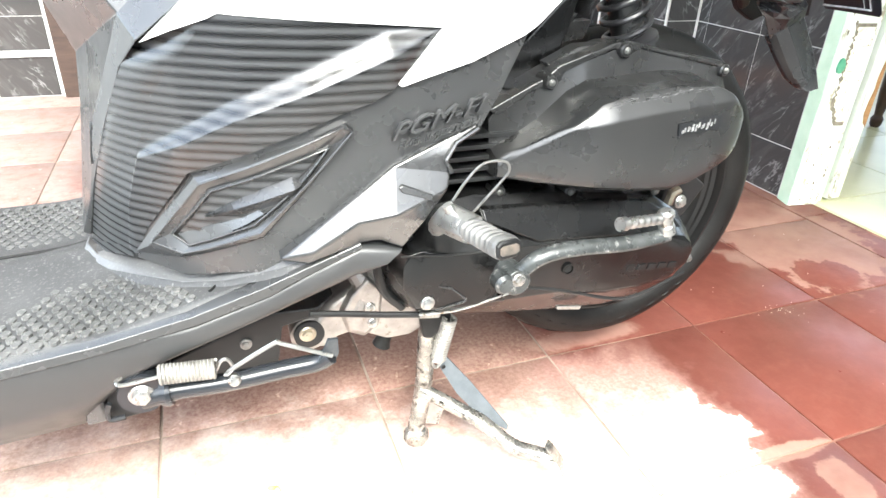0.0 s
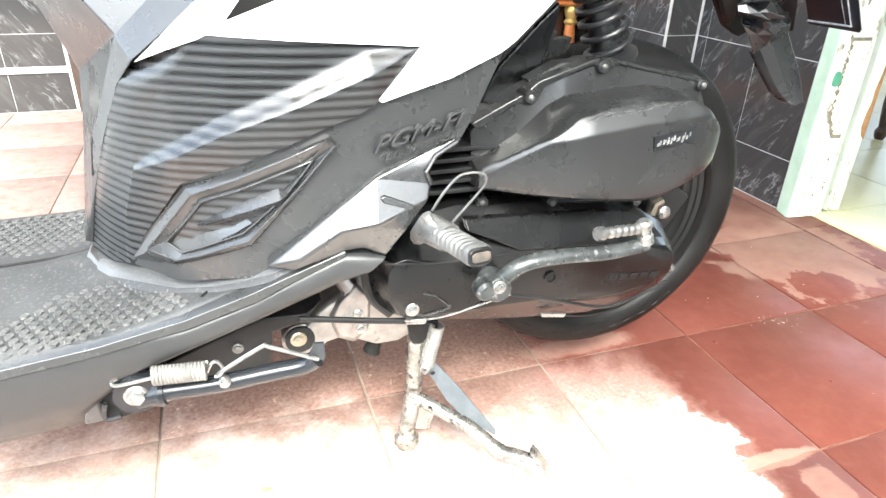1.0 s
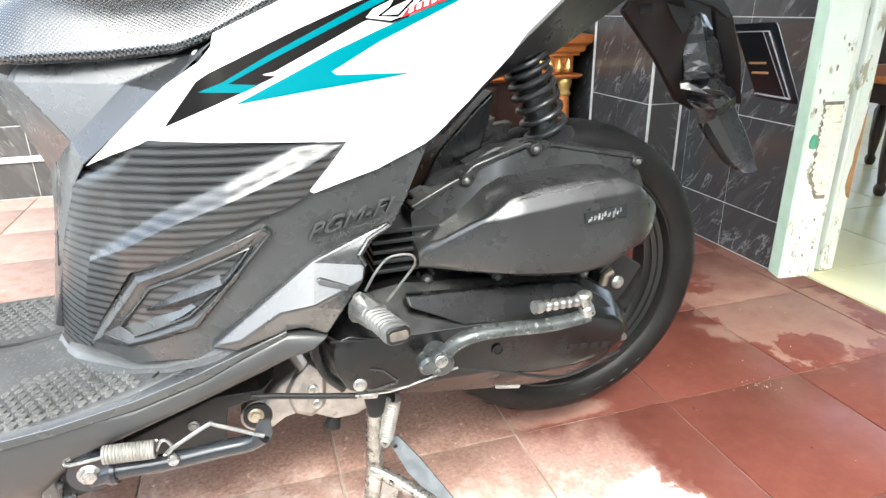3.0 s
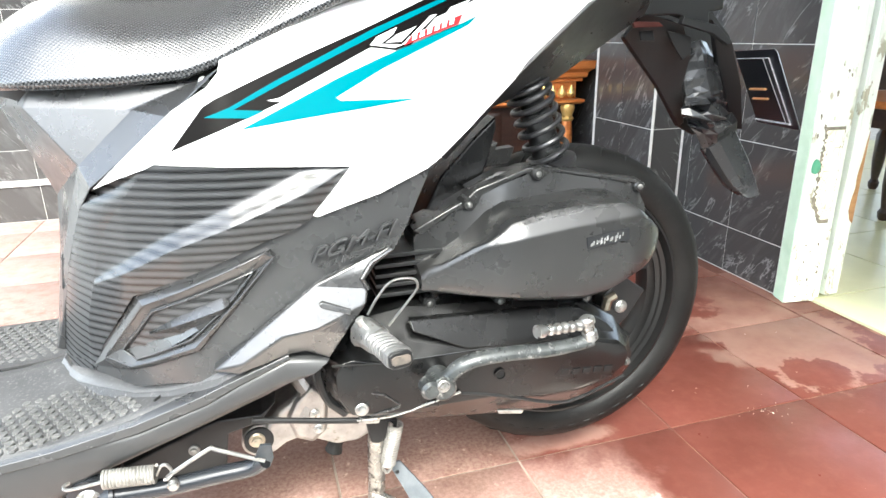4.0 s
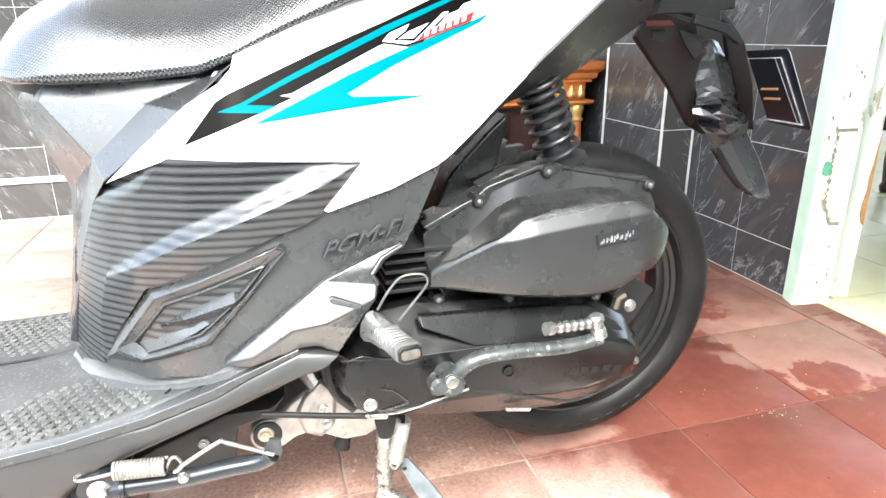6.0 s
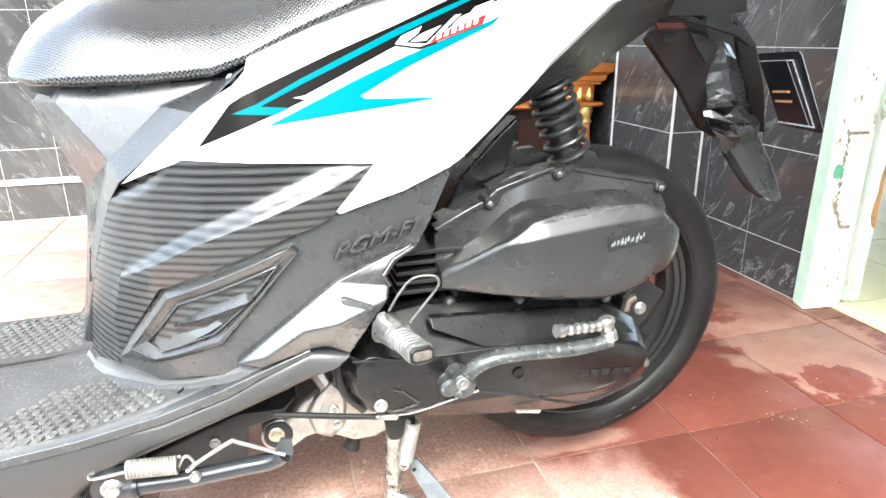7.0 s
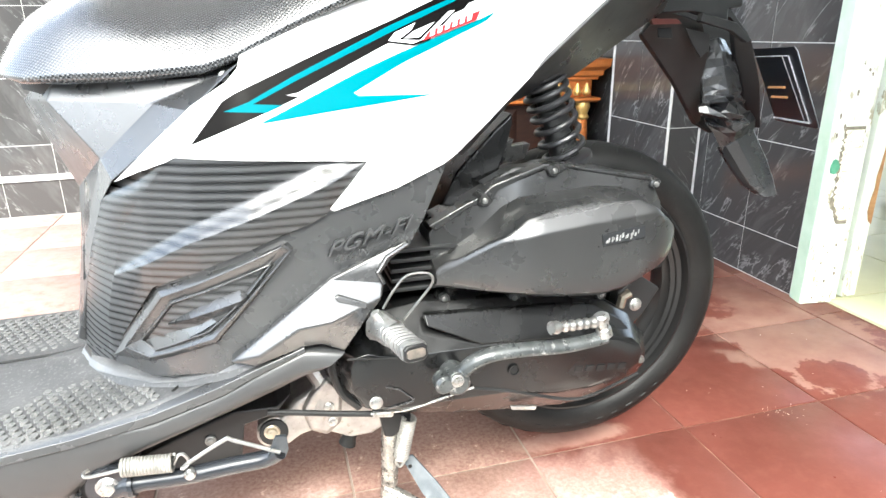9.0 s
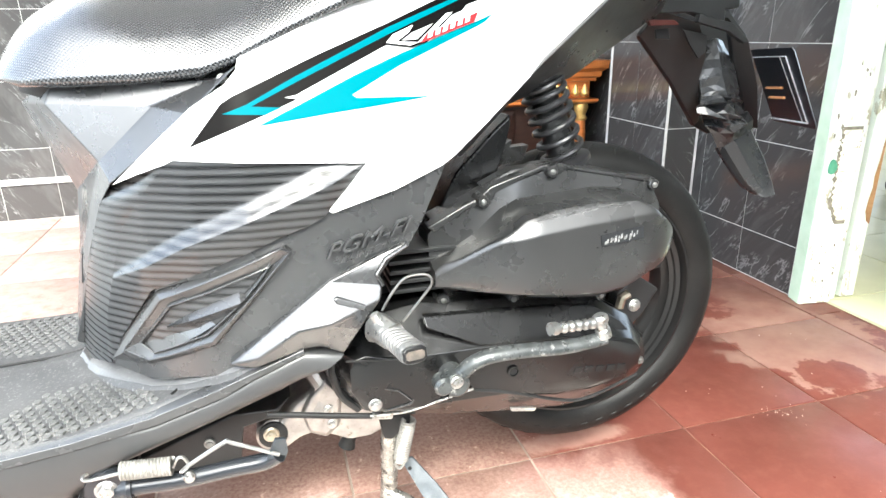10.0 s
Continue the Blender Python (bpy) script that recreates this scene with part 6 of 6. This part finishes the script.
part("fender_fin", slab([(-0.136, -0.128, 0.510), (-0.094, -0.120, 0.526), (-0.050, -0.120, 0.528), (-0.101, -0.128, 0.513), (-0.126, -0.130, 0.504)], 0.02), M_CASE, scooter, "", 0.002)
fender_far = [(0.195, 0.674), (0.225, 0.714), (0.348, 0.717), (0.394, 0.674), (0.426, 0.593), (0.443, 0.524), (0.393, 0.534), (0.345, 0.514), (0.313, 0.531), (0.264, 0.599)]
fender = part("rear_fender", loft(at_y(fender_far, 0.085), at_y(inset(fender_far, 0.985), 0.10)), M_DULL, scooter, "black rear fender and plate holder", 0.003)
part("fender_side", slab([(0.111, -0.050, 0.676), (0.138, -0.050, 0.707), (0.202, -0.050, 0.691), (0.234, -0.030, 0.650), (0.248, 0.000, 0.605), (0.296, 0.050, 0.543), (0.294, 0.060, 0.535), (0.204, 0.000, 0.606)], 0.01), M_DULL, fender, "", 0.002)
part("fender_side", slab([(0.262, -0.030, 0.698), (0.302, -0.030, 0.666), (0.354, 0.000, 0.601), (0.386, 0.020, 0.530), (0.372, 0.030, 0.532), (0.343, 0.020, 0.592), (0.305, -0.000, 0.636)], 0.01), M_DULL, fender, "", 0.002)
part("reflector", slab([(0.104, -0.078, 0.695), (0.145, -0.075, 0.694), (0.153, -0.075, 0.688), (0.108, -0.078, 0.687)], 0.006), M_LENS, fender, "small red reflector", 0.0008)
part("fender_edge", slab([(0.182, -0.075, 0.701), (0.240, -0.070, 0.689), (0.271, -0.066, 0.667), (0.264, -0.066, 0.663), (0.233, -0.070, 0.679), (0.180, -0.075, 0.691)], 0.01), M_DULL, fender, "", 0.001)
part("lamp_base", slab([(0.110, -0.070, 0.704), (0.132, -0.070, 0.726), (0.253, -0.060, 0.728), (0.255, -0.060, 0.709), (0.233, -0.060, 0.706), (0.238, -0.055, 0.688), (0.177, -0.065, 0.703), (0.119, -0.070, 0.701)], 0.02), M_DULL, fender, "black base of the tail lamp", 0.003)
part("fender_patch", slab([(0.126, -0.062, 0.683), (0.146, -0.062, 0.684), (0.151, -0.060, 0.670), (0.130, -0.060, 0.671)], 0.003), M_BELLY, fender, "", 0.0008)
part("fender_patch", slab([(0.172, -0.055, 0.683), (0.212, -0.055, 0.675), (0.217, -0.050, 0.653), (0.205, -0.050, 0.644), (0.190, -0.050, 0.662)], 0.003), M_BELLY, fender, "", 0.0008)
flap_left = [(0.253, 0.010, 0.665), (0.245, 0.006, 0.638), (0.252, 0.000, 0.600), (0.255, 0.000, 0.582), (0.249, 0.000, 0.564), (0.271, 0.000, 0.544), (0.304, 0.004, 0.501)]
flap_mid = [(0.268, -0.002, 0.670), (0.272, -0.010, 0.642), (0.280, -0.016, 0.606), (0.283, -0.022, 0.585), (0.286, -0.024, 0.564), (0.302, -0.020, 0.540), (0.315, -0.010, 0.518)]
flap_right = [(0.289, 0.010, 0.665), (0.306, 0.004, 0.636), (0.318, 0.000, 0.605), (0.324, 0.000, 0.585), (0.332, 0.000, 0.565), (0.352, 0.000, 0.556), (0.359, 0.004, 0.529)]
flap_line = [smooth_path(line, 3) for line in (flap_left, flap_mid, flap_right)]
flap = bmesh.new()
grid = []
n_row = len(flap_line[0])
for r_i in range(n_row):
    a, b, c = (line[r_i] for line in flap_line)
    row = [a, a.lerp(b, 0.35), a.lerp(b, 0.7), b, b.lerp(c, 0.35), b.lerp(c, 0.7), c]
    crumple = 1.0 if 8 < r_i < n_row - 3 else 0.18
    out = []
    for i, v in enumerate(row):
        edge = 0.4 if i in (0, 6) else 1.0
        jag = 0.030 * noise.noise((r_i * 0.75, i * 0.83, 4.2)) + 0.014 * noise.noise((r_i * 1.7, i * 1.9, 8.7))
        out.append(flap.verts.new(v + crumple * edge * Vector((random.uniform(-0.004, 0.004), jag, random.uniform(-0.004, 0.004)))))
    grid.append(out)
for a, b in zip(grid, grid[1:]):
    for i in range(len(a) - 1):
        if random.random() < 0.5:
            flap.faces.new((a[i], a[i + 1], b[i]))
            flap.faces.new((a[i + 1], b[i + 1], b[i]))
        else:
            flap.faces.new((a[i], a[i + 1], b[i + 1]))
            flap.faces.new((a[i], b[i + 1], b[i]))
ext = bmesh.ops.extrude_face_region(flap, geom=flap.faces[:])
bmesh.ops.translate(flap, vec=(0.004, 0.006, 0), verts=[v for v in ext["geom"] if isinstance(v, bmesh.types.BMVert)])
mud_flap = part("mud_flap", flap, M_FLAP, scooter, "glossy black crumpled mud flap, dusty", 0.0006, 5)
tongue_rows = []
for left, ridge_point, right in (((0.300, 0.006, 0.506), (0.316, -0.012, 0.520), (0.358, 0.004, 0.532)), ((0.332, 0.008, 0.470), (0.350, -0.010, 0.478), (0.376, 0.006, 0.508)), ((0.359, 0.008, 0.441), (0.374, -0.006, 0.450), (0.393, 0.006, 0.484)), ((0.384, 0.009, 0.426), (0.396, 0.000, 0.430), (0.414, 0.007, 0.448)), ((0.397, 0.010, 0.420), (0.410, 0.005, 0.419), (0.427, 0.008, 0.422))):
    a, b, c = (Vector(p).lerp(Vector((-0.38, -0.819, 0.681)), 0.010 * len(tongue_rows)) for p in (left, ridge_point, right))
    tongue_rows.append([a, a.lerp(b, 0.3) + Vector((0, -0.004, 0)), b, b.lerp(c, 0.5), c + Vector((-0.003, -0.003, 0)), c])
part("tongue", slab_grid(tongue_rows, 0.008), M_FLAP, mud_flap, "smooth lower tongue of the flap", 0.001, 18)
plate_tl, plate_tr, plate_br = (Vector(p) for p in [(0.349, 0.020, 0.652), (0.313, -0.100, 0.658), (0.377, -0.100, 0.545)])
plate_down = plate_br - plate_tr
plate_run = plate_tr - plate_tl
plate_pts = [tuple(plate_tl + plate_run * u + plate_down * v) for u, v in ((0, 0), (0.96, 0), (1, 0.04), (1, 0.96), (0.96, 1), (0, 0.98))]
plate = part("licence_plate", loft(plate_pts, [(x + 0.004, y + 0.002, z) for x, y, z in plate_pts]), M_PLATE, scooter, "black plate with worn white border", 0.0008)


def plate_at(u, v, lift=0.0006):
    normal = plate_run.cross(plate_down).normalized()
    if normal.x > 0:
        normal = -normal
    return tuple(plate_tl + plate_run * u + plate_down * v + normal * lift)


def plate_bar(name, u0, v0, u1, v1, w, material):
    a, b = Vector(plate_at(u0, v0)), Vector(plate_at(u1, v1))
    return part(name, tube([a, b], w, 6, None, 0.5), material, plate)


plate_bar("border", 0.80, 0.10, 0.84, 0.93, 0.0022, M_PLATELINE)
plate_bar("border", 0.66, 0.10, 0.74, 0.93, 0.0010, M_PLATELINE)
plate_bar("border", 0.0, 0.93, 0.85, 0.93, 0.0018, M_PLATELINE)
plate_bar("border", 0.02, 0.10, 0.80, 0.10, 0.0010, M_PLATELINE)
plate_bar("marking", 0.12, 0.50, 0.52, 0.49, 0.0028, M_ORANGE)
plate_bar("marking", 0.12, 0.63, 0.50, 0.62, 0.0028, M_ORANGE)

# litter on the floor
crumbs = bmesh.new()
for k in range(44):
    near = k < 26
    cx = 0.51 + random.gauss(0, 0.028) if near else random.uniform(0.25, 0.85)
    cy = -0.010 + random.gauss(0, 0.016) if near else random.uniform(-0.32, 0.30)
    r = random.uniform(0.0003, 0.0010)
    bmesh.ops.create_icosphere(crumbs, subdivisions=1, radius=r, matrix=Matrix.Translation((cx, cy, r * 0.4 + 0.0004)))
solid("plaster_crumbs", crumbs, M_CRUMB, "pale plaster crumbs scattered on the red floor", "crumbs", "stuff")
leaf_c = Vector((*(-0.463, -0.140), 0))
leaf = tube(smooth_path([leaf_c + Vector(p) for p in ((-0.010, 0.004, 0.003), (-0.003, -0.002, 0.007), (0.003, 0.001, 0.004), (0.007, -0.008, 0.002))], 4), [0.0007, 0.002, 0.003, 0.0034, 0.003, 0.0026, 0.002, 0.0016, 0.0014, 0.0012, 0.001, 0.0008, 0.0005], 8, None, 0.35)
solid("dry_leaf", leaf, M_BAREWOOD, "small curled brown dry leaf on the floor", "leaf")
